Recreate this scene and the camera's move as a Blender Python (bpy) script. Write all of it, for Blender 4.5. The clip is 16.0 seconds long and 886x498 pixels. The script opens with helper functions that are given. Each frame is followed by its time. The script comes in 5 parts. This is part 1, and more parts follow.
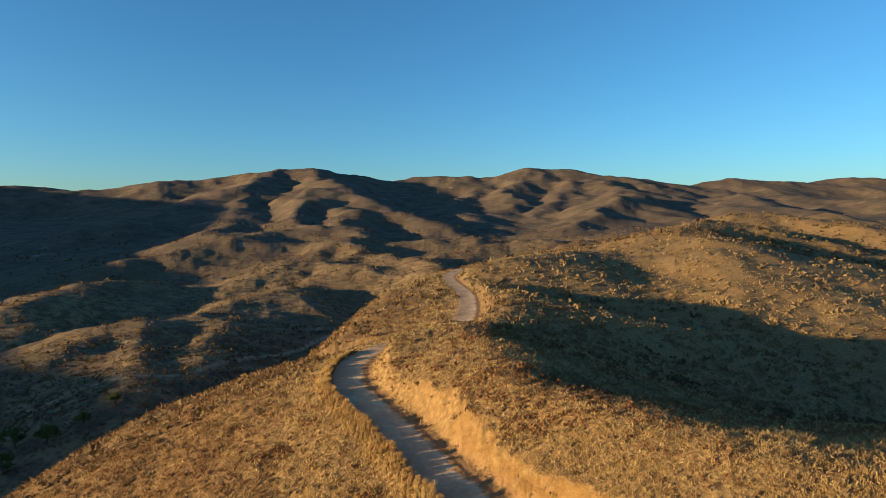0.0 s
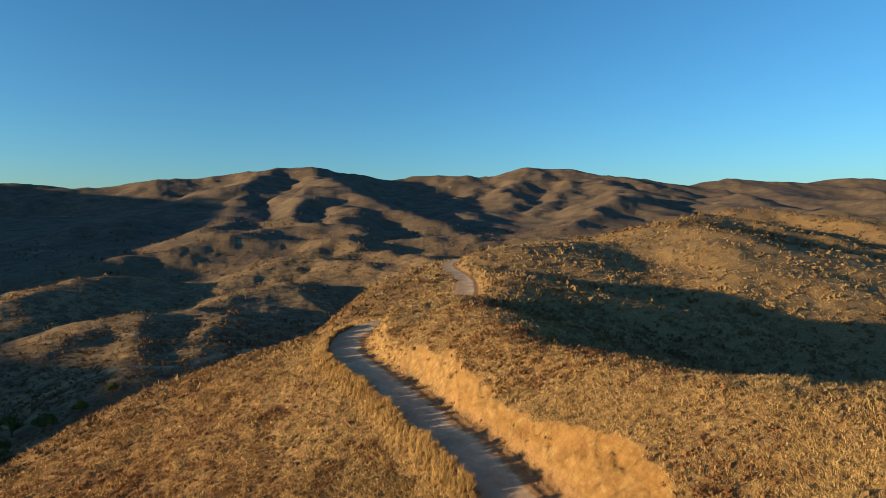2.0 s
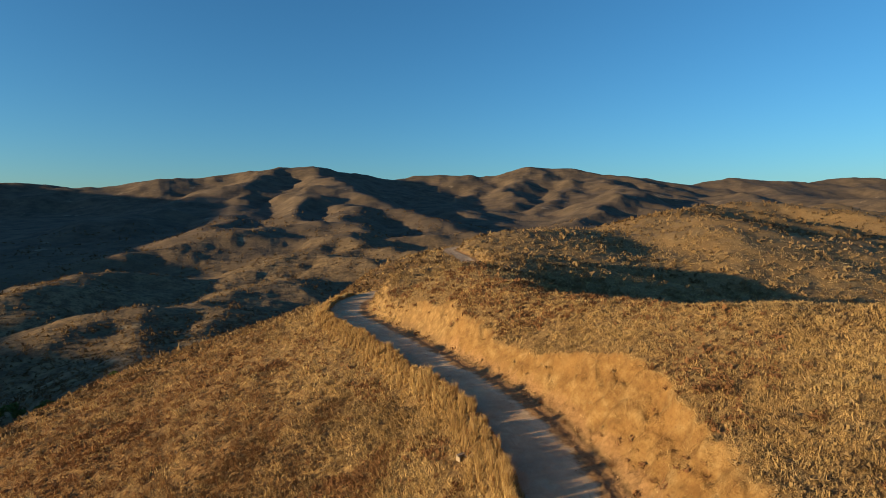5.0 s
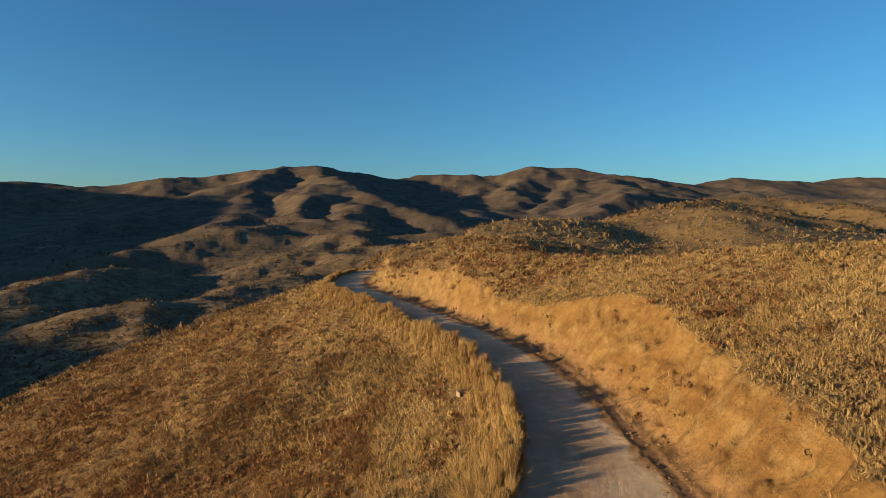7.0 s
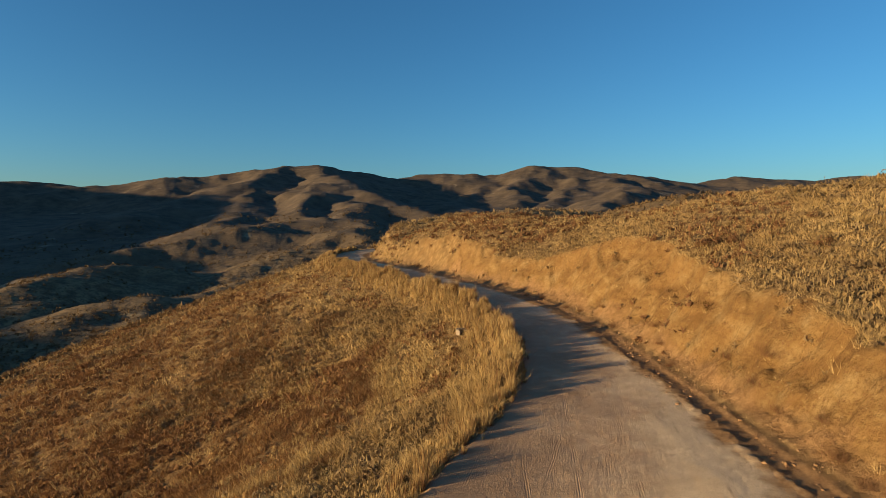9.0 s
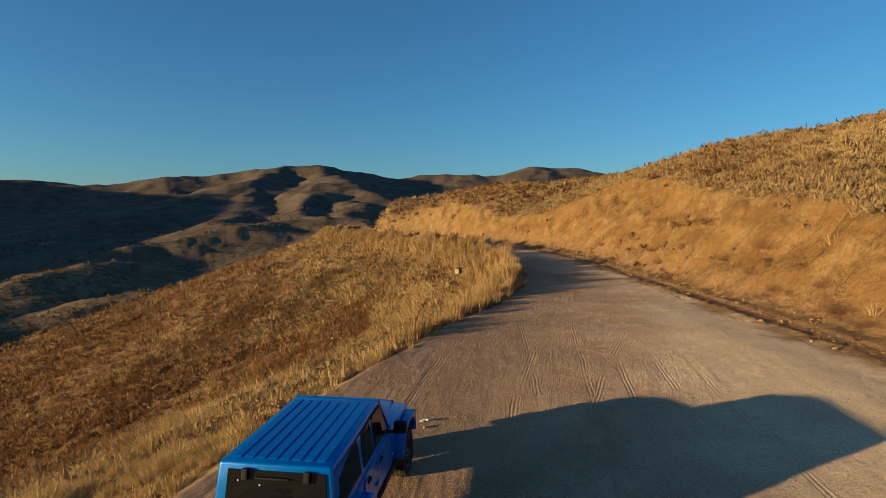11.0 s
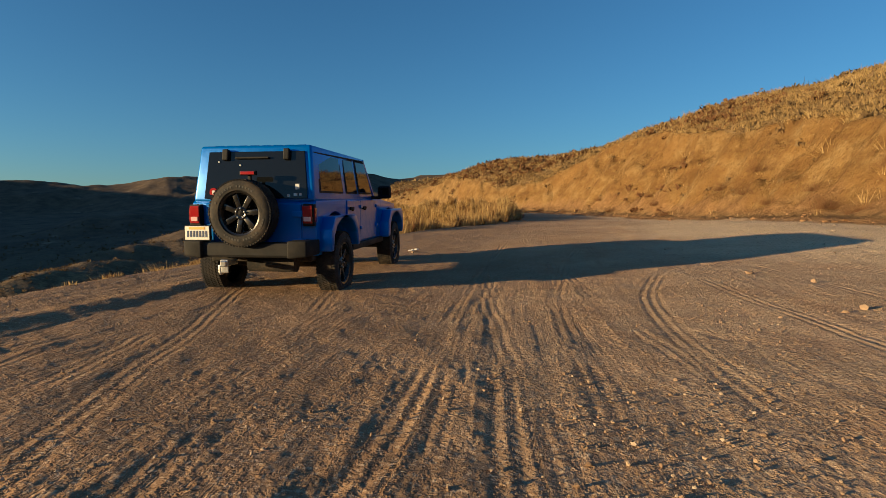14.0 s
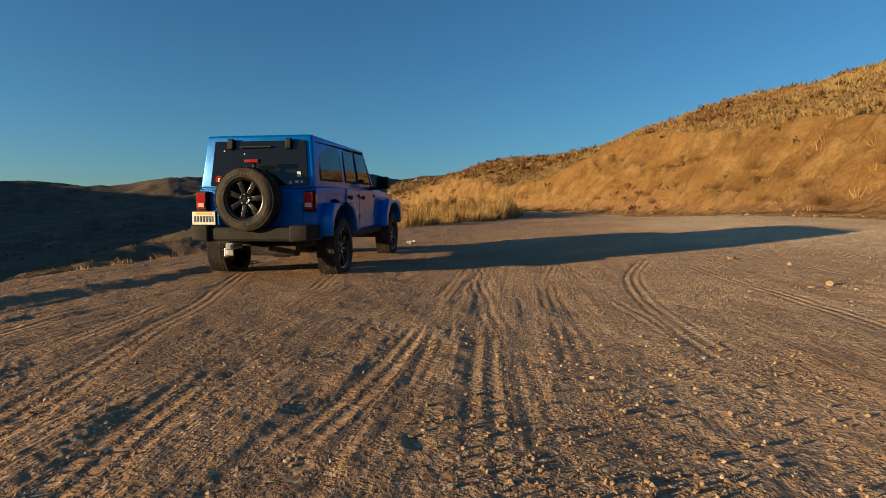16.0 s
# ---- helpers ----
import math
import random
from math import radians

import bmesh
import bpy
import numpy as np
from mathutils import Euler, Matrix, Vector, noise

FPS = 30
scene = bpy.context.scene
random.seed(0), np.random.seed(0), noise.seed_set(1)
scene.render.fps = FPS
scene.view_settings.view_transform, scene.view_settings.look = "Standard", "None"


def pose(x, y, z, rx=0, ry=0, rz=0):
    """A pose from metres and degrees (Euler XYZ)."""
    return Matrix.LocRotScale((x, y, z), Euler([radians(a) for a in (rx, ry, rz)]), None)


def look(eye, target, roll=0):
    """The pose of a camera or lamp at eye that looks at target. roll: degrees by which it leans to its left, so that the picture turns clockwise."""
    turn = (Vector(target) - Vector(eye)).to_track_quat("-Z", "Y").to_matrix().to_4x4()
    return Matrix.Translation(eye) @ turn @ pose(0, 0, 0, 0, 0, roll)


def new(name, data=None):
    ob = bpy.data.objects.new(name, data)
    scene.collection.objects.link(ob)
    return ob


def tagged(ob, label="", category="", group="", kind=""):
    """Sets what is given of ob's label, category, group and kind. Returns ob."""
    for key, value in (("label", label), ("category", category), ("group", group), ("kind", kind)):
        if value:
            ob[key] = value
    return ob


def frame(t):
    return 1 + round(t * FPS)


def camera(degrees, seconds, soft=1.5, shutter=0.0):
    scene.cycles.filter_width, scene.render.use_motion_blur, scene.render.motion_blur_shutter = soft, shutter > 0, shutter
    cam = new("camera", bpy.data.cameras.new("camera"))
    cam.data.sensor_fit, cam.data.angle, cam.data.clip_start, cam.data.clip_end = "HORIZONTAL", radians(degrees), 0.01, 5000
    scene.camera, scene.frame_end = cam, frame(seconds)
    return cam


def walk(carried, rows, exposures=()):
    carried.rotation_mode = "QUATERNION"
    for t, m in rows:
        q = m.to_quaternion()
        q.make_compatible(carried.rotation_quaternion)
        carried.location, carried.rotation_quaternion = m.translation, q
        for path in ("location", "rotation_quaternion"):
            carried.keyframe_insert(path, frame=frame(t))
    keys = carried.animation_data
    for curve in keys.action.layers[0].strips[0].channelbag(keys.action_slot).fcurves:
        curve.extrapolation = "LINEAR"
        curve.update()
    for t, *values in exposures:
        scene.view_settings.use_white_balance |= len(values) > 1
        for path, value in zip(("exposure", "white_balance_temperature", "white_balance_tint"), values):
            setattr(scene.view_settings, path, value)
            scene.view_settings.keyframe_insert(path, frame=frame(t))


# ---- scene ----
cam = camera(77.0, 16.0, soft=0.65, shutter=0.0)
# seconds, eye (x, y, z), yaw, pitch, roll
PATH = [
    (0.0, -1.299, 1.878, 34.720, -0.45, -3.13, -0.21),
    (0.5, -1.197, 1.647, 33.245, -0.46, -3.13, -0.14),
    (1.0, -1.092, 1.505, 31.745, -0.52, -3.13, -0.09),
    (1.5, -1.013, 1.476, 30.156, -0.56, -3.11, -0.04),
    (2.0, -1.002, 1.365, 28.669, -0.57, -3.11, -0.04),
    (2.5, -0.982, 1.278, 27.212, -0.57, -3.11, -0.09),
    (3.0, -0.982, 1.219, 25.913, -0.57, -3.11, -0.12),
    (3.5, -0.968, 1.185, 24.653, -0.56, -3.10, -0.12),
    (4.0, -0.942, 1.149, 23.439, -0.54, -3.08, -0.12),
    (6.5, -0.702, 1.123, 16.646, -0.11, -3.03, -0.00),
    (7.0, -0.640, 1.094, 15.226, -0.08, -3.03, -0.00),
    (7.5, -0.604, 1.033, 13.823, -0.05, -3.02, -0.00),
    (8.0, -0.559, 0.999, 12.465, -0.01, -3.00, -0.03),
    (8.5, -0.520, 1.037, 11.181, 0.01, -2.99, -0.07),
    (9.0, -0.498, 0.991, 9.951, 0.06, -3.03, -0.10),
    (11.5, -0.299, 0.560, 3.572, 0.14, -2.88, 0.20),
    (12.0, -0.176, 0.462, 2.728, 0.20, -2.88, 0.21),
    (12.5, -0.073, 0.370, 2.020, 0.26, -2.87, 0.21),
    (13.0, -0.058, 0.306, 1.458, 0.29, -2.85, 0.18),
    (13.5, -0.053, 0.293, 1.121, 0.30, -2.84, 0.13),
    (14.0, -0.089, 0.352, 0.895, 0.27, -2.83, 0.11),
    (14.5, -0.132, 0.320, 0.818, 0.23, -2.84, 0.13),
    (15.0, -0.115, 0.163, 0.777, 0.25, -2.85, 0.18),
    (15.5, -0.045, 0.040, 0.751, 0.32, -2.83, 0.18),
    (16.0, 0.000, 0.000, 0.714, 0.39, -2.78, 0.11),
]
walk(cam, [(t, pose(x, y, z, 0, 0, yaw) @ pose(0, 0, 0, 90 + pitch) @ pose(0, 0, 0, 0, 0, roll)) for t, x, y, z, yaw, pitch, roll in PATH],
     exposures=[(0.0, 1.52, 5430, -6), (3.5, 1.35, 5380, -6), (7.0, 1.13, 5340, -6), (12.0, 1.00, 5420, -5), (16.0, 0.96, 5550, -4)])
import functools

# ---- world, sun ----
SUN_ELEV = radians(6.6)
SUN_FROM = (-0.923, -0.385)
world = bpy.data.worlds.new("world")
scene.world = world
world.use_nodes = True
wn, wl = world.node_tree.nodes, world.node_tree.links
sky = wn.new("ShaderNodeTexSky")
sky.sky_type = "NISHITA"
sky.sun_disc = False
sky.sun_elevation = SUN_ELEV
sky.sun_rotation = math.atan2(SUN_FROM[0], SUN_FROM[1])
sky.altitude = 400.0
sky.air_density = 1.0
sky.dust_density = 0.6
sky.ozone_density = 3.5
wn["Background"].inputs[1].default_value = 0.0765
wl.new(sky.outputs[0], wn["Background"].inputs[0])
sun = new("sun", bpy.data.lights.new("sun", "SUN"))
sun.data.energy = 5.0
sun.data.angle = radians(0.6)
sun.data.color = (1.0, 0.62, 0.29)
sun.matrix_world = look((SUN_FROM[0] * 50, SUN_FROM[1] * 50, math.tan(SUN_ELEV) * 50), (0, 0, 0))

# ---- noise on arrays ----


def _hash(ix, iy, seed):
    h = (ix.astype(np.int64) * 374761393 + iy.astype(np.int64) * 668265263 + seed * 144665) & 0xFFFFFFFF
    h = ((h ^ (h >> 13)) * 1274126177) & 0xFFFFFFFF
    return (h ^ (h >> 16)) & 0xFFFFFFFF


def perlin(x, y, seed=0):
    """Gradient noise in about -1..1 on arrays."""
    x0, y0 = np.floor(x), np.floor(y)
    fx, fy = x - x0, y - y0
    u, v = fx * fx * fx * (fx * (fx * 6 - 15) + 10), fy * fy * fy * (fy * (fy * 6 - 15) + 10)

    def corner(dx, dy):
        a = _hash(x0 + dx, y0 + dy, seed) * (2 * np.pi / 4294967296.0)
        return np.cos(a) * (fx - dx) + np.sin(a) * (fy - dy)
    n0 = corner(0, 0) * (1 - u) + corner(1, 0) * u
    n1 = corner(0, 1) * (1 - u) + corner(1, 1) * u
    return 1.5 * (n0 * (1 - v) + n1 * v)


def fbm(x, y, wave, octaves, seed=0, gain=0.5):
    total, amp, f = 0.0, 1.0, 1.0 / wave
    for i in range(octaves):
        total = total + amp * perlin(x * f, y * f, seed + i)
        amp, f = amp * gain, f * 2.03
    return total


def ridged(x, y, wave, octaves, seed=0, gain=0.5):
    """Sharp-crested noise, 0 in the gullies and about 1 on the crests."""
    total, amp, f, norm = 0.0, 1.0, 1.0 / wave, 0.0
    for i in range(octaves):
        total = total + amp * (1 - np.abs(perlin(x * f, y * f, seed + i)))
        norm += amp
        amp, f = amp * gain, f * 2.1
    return total / norm


def smooth(e0, e1, v):
    k = np.clip((v - e0) / (e1 - e0), 0, 1)
    return k * k * (3 - 2 * k)


# ---- the lie of the land: crest lines (x, y, z), flank slope, rounding ----
FAR = [
    ([(-3700, 2900, 156), (-2335, 3000, 221), (-2011, 3100, 204), (-1562, 3300, 269), (-1107, 3600, 336)], 0.34, 80),
    ([(-1107, 3600, 336), (-878, 3700, 373), (-673, 3800, 355), (-427, 4000, 318), (-131, 4200, 344), (229, 4200, 343)], 0.34, 80),
    ([(-999, 3600, 353), (-981, 2900, 219), (-1030, 2400, 116), (-1029, 2100, 79), (-1046, 1800, 33)], 0.33, 50),
    ([(-1039, 2900, 205), (-815, 2300, 100), (-657, 1800, 32), (-601, 1500, 2)], 0.36, 40),
    ([(-848, 3650, 364), (-562, 3000, 245), (-436, 2600, 173), (-323, 2350, 124), (-135, 2000, 50), (23, 1750, 17)], 0.36, 45),
    ([(-544, 2900, 227), (-537, 2300, 123), (-511, 1900, 54), (-362, 1650, 18)], 0.42, 30),
    ([(-316, 2300, 122), (-291, 1900, 53), (-278, 1700, 22), (-201, 1450, 2)], 0.42, 30),
    ([(-338, 3900, 299), (-182, 3200, 171), (10, 2700, 95), (164, 2200, 39)], 0.32, 50),
    ([(-131, 4200, 344), (275, 4250, 355), (712, 4300, 418), (993, 4200, 396), (1327, 4050, 337), (1799, 4000, 275), (1913, 3600, 181)], 0.3, 70),
    ([(695, 4200, 401), (505, 3600, 258), (360, 3000, 146), (273, 2600, 73)], 0.36, 40),
    ([(928, 4100, 379), (828, 3500, 233), (613, 2900, 127), (440, 2500, 56)], 0.36, 40),
    ([(295, 3950, 293), (179, 3300, 174), (67, 2800, 105)], 0.36, 40),
    ([(1229, 4000, 333), (942, 3400, 210), (771, 3000, 138)], 0.36, 40),
    ([(396, 1750, 7), (568, 2050, 56), (791, 2450, 134), (807, 2250, 75), (850, 2050, 34)], 0.38, 20),
    ([(791, 2450, 134), (1014, 3000, 189), (1091, 3800, 288)], 0.36, 40),
    ([(1268, 3100, 168), (1270, 2700, 115), (1270, 2300, 79)], 0.3, 40),
    ([(1442, 3000, 142), (1516, 2800, 163), (1373, 2400, 100), (1417, 2100, 62)], 0.33, 30),
    ([(1703, 4500, 324), (2024, 4500, 310), (2442, 4600, 361), (2630, 4600, 337), (3052, 4600, 327), (3416, 4650, 371), (4320, 4600, 341), (6228, 4000, 277)], 0.28, 80),
    ([(2402, 4200, 269), (2292, 3400, 171), (2416, 3000, 133), (2712, 2600, 123)], 0.3, 60),
]
VALLEY = [
    ([(-393, 420, -80), (-372, 470, -82), (-345, 500, -78), (-335, 560, -72), (-311, 640, -70), (-269, 740, -68), (-225, 860, -68), (-173, 960, -71)], (0.27, 0.2), 14),
    ([(-173, 960, -71), (-90, 900, -73), (-37, 950, -74)], 0.3, 12),
    ([(-317, 590, -71), (-260, 470, -76), (-214, 370, -79)], 0.33, 10),
    ([(-269, 740, -68), (-227, 590, -74), (-197, 430, -80)], 0.3, 10),
    ([(-595, 600, -80), (-536, 680, -67), (-535, 780, -59), (-515, 880, -60), (-482, 920, -64)], 0.3, 14),
    ([(-718, 1150, -57), (-663, 1220, -46), (-614, 1300, -30), (-541, 1420, -8), (-481, 1550, 9), (-362, 1650, 11)], 0.32, 15),
    ([(-339, 960, -66), (-295, 1050, -44), (-227, 1080, -42), (-140, 1000, -49)], 0.34, 14),
    ([(-213, 1120, -49), (-137, 1150, -36), (-78, 1150, -27), (-7, 950, -43)], 0.34, 14),
    ([(-286, 1300, -31), (-219, 1380, -16), (-167, 1300, -24)], 0.36, 12),
    ([(70, 1300, -25), (168, 1350, -16), (251, 1350, -8)], 0.34, 14),
    ([(-466, 1500, -21), (-389, 1560, -3), (-269, 1500, -11)], 0.34, 14),
    ([(-109, 1400, -26), (-25, 1450, -13), (81, 1500, -3)], 0.34, 14),
]
# here the flanks differ: (left of the line, right of the line)
# crests that the road skirts: first those of the near hill
SKIRTED = [
    ([(-9, 123, 8.6), (-4, 123, 10.6), (4, 125, 11.2), (9, 104, 11.0), (9, 92, 10.4)], (0.40, 0.5), 8),
    ([(9, 92, 10.4), (12, 84, 10.4), (18, 78, 10.8), (23, 68.6, 11.2), (27, 56, 12.4)], (0.31, 0.62), 4),
    ([(33, 51, 13.1), (38, 47, 13.8), (62, 40, 15.1), (110, 10, 16), (200, -120, 24)], (0.31, 0.38), 5),
    ([(38, 47, 13.5), (25, 29, 7.9), (15.5, 18, 4.5), (13, 0, 4)], (0.3, 0.35), 4),
    ([(4, 125, 11.2), (12, 143, 7.8), (16, 158, 7.3), (23, 183, 10.4), (17, 215, 8.8), (14, 250, 9.0), (18, 266, 11.4), (25, 271, 14.2), (33, 280, 16.8), (54, 303, 17.4),
      (80, 340, 15.5), (110, 365, 15), (170, 408, 26), (250, 510, 33), (346, 641, 40), (620, 720, 40)], (0.42, 0.25), 6),
    ([(23, 183, 10.4), (40, 180, 7.4), (57, 177, 3.2), (75, 177, 1.0), (98, 182, -6)], (0.40, 0.42), 3),
]
NEAR = [
    ([(170, 408, 26), (166, 345, 21), (170, 318, 17.5), (205, 300, 8), (228, 281, 0), (262, 250, -10)], (0.34, 0.17), 8),
    ([(166, 345, 21), (140, 275, 9.5), (128, 238, 0)], (0.2, 0.24), 12),
    ([(346, 641, 40), (420, 520, 29), (480, 420, 18)], (0.25, 0.35), 14),
    ([(130, 360, 14), (150, 600, 4), (230, 850, 3), (330, 1100, 2)], (0.4, 0.15), 20),
]
# out of sight beside and behind the viewer; western crests placed for their shade
ASIDE = [
    ([(-1750, 1400, 58), (-1500, 900, 54), (-1600, 150, 58), (-1550, -150, 92), (-1500, -500, 138), (-900, -1500, 200)], 0.3, 60),
    ([(-900, -1500, 200), (600, -1900, 180), (1900, -900, 160), (2200, 300, 120)], 0.28, 60),
    ([(-3500, 700, 400), (-3300, 1700, 410), (-3400, 2400, 370), (-3700, 2900, 280)], 0.4, 80),
]


def ridge(x, y, points, slope, rounding):
    best = np.full(x.shape, -1e9)
    west, east = slope if isinstance(slope, tuple) else (slope, slope)
    for (ax, ay, az), (bx, by, bz) in zip(points[:-1], points[1:]):
        dx, dy = bx - ax, by - ay
        k = np.clip(((x - ax) * dx + (y - ay) * dy) / (dx * dx + dy * dy), 0, 1)
        ex, ey = x - ax - k * dx, y - ay - k * dy
        d = np.hypot(ex, ey)
        lean = np.clip((ex * dy - ey * dx) / (np.hypot(dx, dy) * (d + 1e-6)), -1, 1) * 0.5 + 0.5
        fall = west + (east - west) * lean
        best = np.maximum(best, az + k * (bz - az) - fall * (np.sqrt(d * d + rounding * rounding) - rounding))
    return best


# ---- the dirt road: centre line, height, half width ----
ROAD = [
    (0.5, -60, -1.6, 6.0), (1.5, -25, -0.8, 8.0), (3.0, 0, -0.1, 9.0), (4.2, 10, 0.2, 8.6), (5.6, 18, 0.55, 7.0), (7.6, 27, 0.85, 4.9),
    (8.5, 36, 1.15, 3.8), (8.2, 44, 1.4, 3.6), (6.6, 54, 1.7, 3.4), (3.4, 63, 1.95, 3.4), (-1.8, 74, 2.1, 3.5), (-7.6, 87, 2.15, 3.6),
    (-14.6, 101, 2.1, 3.7), (-19.0, 112, 2.1, 3.7), (-20.0, 124, 2.4, 3.7), (-17.5, 134, 2.7, 3.6), (-11, 143, 3.0, 3.5), (-1, 152, 3.4, 3.5),
    (5, 162, 3.9, 3.6), (8.2, 178, 4.6, 3.7), (9.6, 200, 5.2, 3.7), (9.2, 222, 5.7, 3.6), (5.0, 258, 6.0, 3.4), (5.0, 295, 5.2, 3.6), (14, 330, 5.0, 4.0),
]


def spline(points, steps=10):
    p = np.array(points, float)
    out = []
    for i in range(len(p) - 1):
        a, b, c, d = p[max(i - 1, 0)], p[i], p[i + 1], p[min(i + 2, len(p) - 1)]
        for k in range(steps):
            t = k / steps
            out.append(0.5 * (2 * b + (c - a) * t + (2 * a - 5 * b + 4 * c - d) * t * t + (3 * b - a - 3 * c + d) * t ** 3))
    return np.array(out + [p[-1]])


ROADLINE = spline(ROAD, 6)


def road_frame(x, y):
    """Lateral place (right positive), distance along, height and half width of the nearest stretch of road, on arrays."""
    p = ROADLINE
    seg = p[1:] - p[:-1]
    length = np.hypot(seg[:, 0], seg[:, 1])
    along = np.concatenate([[0], np.cumsum(length)])
    side, run = np.empty(x.shape), np.empty(x.shape)
    height, half = np.empty(x.shape), np.empty(x.shape)
    for start in range(0, x.size, 20000):
        sl = slice(start, start + 20000)
        px, py = x[sl, None], y[sl, None]
        k = np.clip(((px - p[:-1, 0]) * seg[:, 0] + (py - p[:-1, 1]) * seg[:, 1]) / length ** 2, 0, 1)
        ex, ey = px - p[:-1, 0] - k * seg[:, 0], py - p[:-1, 1] - k * seg[:, 1]
        d2 = ex * ex + ey * ey
        j = np.argmin(d2, axis=1)
        r = np.arange(j.size)
        kk = k[r, j]
        sign = np.sign(ex[r, j] * seg[j, 1] - ey[r, j] * seg[j, 0])
        side[sl] = sign * np.sqrt(d2[r, j])
        run[sl] = along[j] + kk * length[j]
        height[sl] = p[j, 2] + kk * seg[j, 2]
        half[sl] = p[j, 3] + kk * seg[j, 3]
    return side, run, height, half


def base_floor(x, y):
    west = np.interp(y, [-500, 200, 700, 1100, 1600, 2600, 4500], [-112, -112, -112, -92, -32, 40, 120])
    east = np.interp(y, [-500, 100, 250, 600, 1100, 1700, 2600, 4500], [-50, -30, -20, -8, -2, 2, 40, 120])
    return west + (east - west) * smooth(60 + 0.1 * np.maximum(y, 0), 200 + 0.25 * np.maximum(y, 0), x)


def natural(x, y):
    """The land without the road: with all the near crests, and without those that the road skirts."""
    full, bare = np.empty(x.shape), np.empty(x.shape)
    close = np.hypot(x, y) < 260
    for chosen, wide in ((close, False), (~close, True)):
        if chosen.any():
            full[chosen], bare[chosen] = lie(x[chosen], y[chosen], wide)
    return full, bare


def lie(x, y, wide):
    """As natural(), with or without the far ranges."""
    dist = np.hypot(x, y)
    soft = np.clip(0.007 * dist, 0.5, 12)
    layers = [base_floor(x, y)]
    if wide:
        warp = np.clip(0.03 * dist, 0, 60)
        wx = x + warp * fbm(x, y, 260, 2, 11)
        wy = y + warp * fbm(x, y, 260, 2, 17)
        layers += [ridge(wx, wy, *r) for r in FAR + VALLEY + ASIDE]
    layers += [ridge(x, y, *r) - 0.6 * np.maximum(20 - x, 0) for r in NEAR]
    skirted = [ridge(x, y, *r) - 0.6 * np.maximum(-12 - x, 0) for r in SKIRTED]

    def merge(parts):
        top = functools.reduce(np.maximum, parts)
        total = sum(np.exp(np.clip((q - top) / soft, -40, 0)) for q in parts)
        return top + soft * np.log(total) - 0.7 * soft
    bare, full = merge(layers), merge(layers + skirted)
    detail = 0.5 * smooth(5, 40, dist) * fbm(x, y, 14, 3, 51) + 0.16 * smooth(4, 14, dist) * fbm(x, y, 2.2, 2, 57)
    detail = detail + 1.6 * smooth(120, 300, dist) * fbm(x, y, 45, 3, 53)
    if not wide:
        return full + detail, bare + detail
    far = smooth(900, 2200, dist)
    mid = smooth(260, 600, dist) * (1 - 0.6 * far)
    detail = detail + mid * 22 * (ridged(x, y, 200, 3, 41, 0.42) - 0.74)
    gullies = far * 46 * (ridged(x, y, 520, 3, 31, 0.4) - 0.74)
    return full + detail + gullies * smooth(-20, 160, full), bare + detail + gullies * smooth(-20, 160, bare)


# tyre tracks, each x = a + b y + c y^2 between two values of y, depth, tread
TRACKS = (
    (0.06, 0.050, 0.0, 1.0, 9.0, 1.0, 1.0), (0.22, 0.030, 0.0006, 1.0, 14.0, 0.6, 0.3), (0.55, 0.010, 0.0135, 2.6, 20.0, 0.8, 1.0), (1.75, -0.22, 0.0445, 2.2, 11.0, 0.9, 1.0),
    (3.05, -1.16, 0.23, 1.2, 3.4, 0.8, 0.8), (1.37, 0.012, 0.002, 1.0, 24.0, 0.7, 0.6), (-1.02, 0.315, -0.024, 1.0, 6.5, 1.1, 0.7), (-0.80, 0.27, -0.019, 1.0, 7.0, 0.8, 1.0),
    (-1.03, -0.052, -0.0015, 1.0, 8.5, 1.1, 0.9), (-1.25, -0.20, 0.0, 1.0, 8.6, 0.9, 0.9), (-1.9, -0.13, 0.0, 1.0, 8.0, 0.8, 0.6), (-2.9, -0.02, 0.0, 1.0, 7.0, 0.9, 0.4),
    (-0.2, 0.09, -0.004, 1.2, 5.0, 0.7, 1.2), (2.55, 0.06, 0.004, 2.5, 26.0, 0.7, 0.5), (3.5, 0.10, 0.002, 3.5, 30.0, 0.7, 0.4), (-0.35, 0.02, 0.0075, 5.0, 34.0, 0.8, 0.5),
    (4.9, 0.07, 0.002, 4.0, 34.0, 0.7, 0.3), (-3.4, 0.10, 0.004, 12.0, 34.0, 0.9, 0.5), (1.0, 0.16, 0.0, 9.0, 34.0, 0.7, 0.4),
)


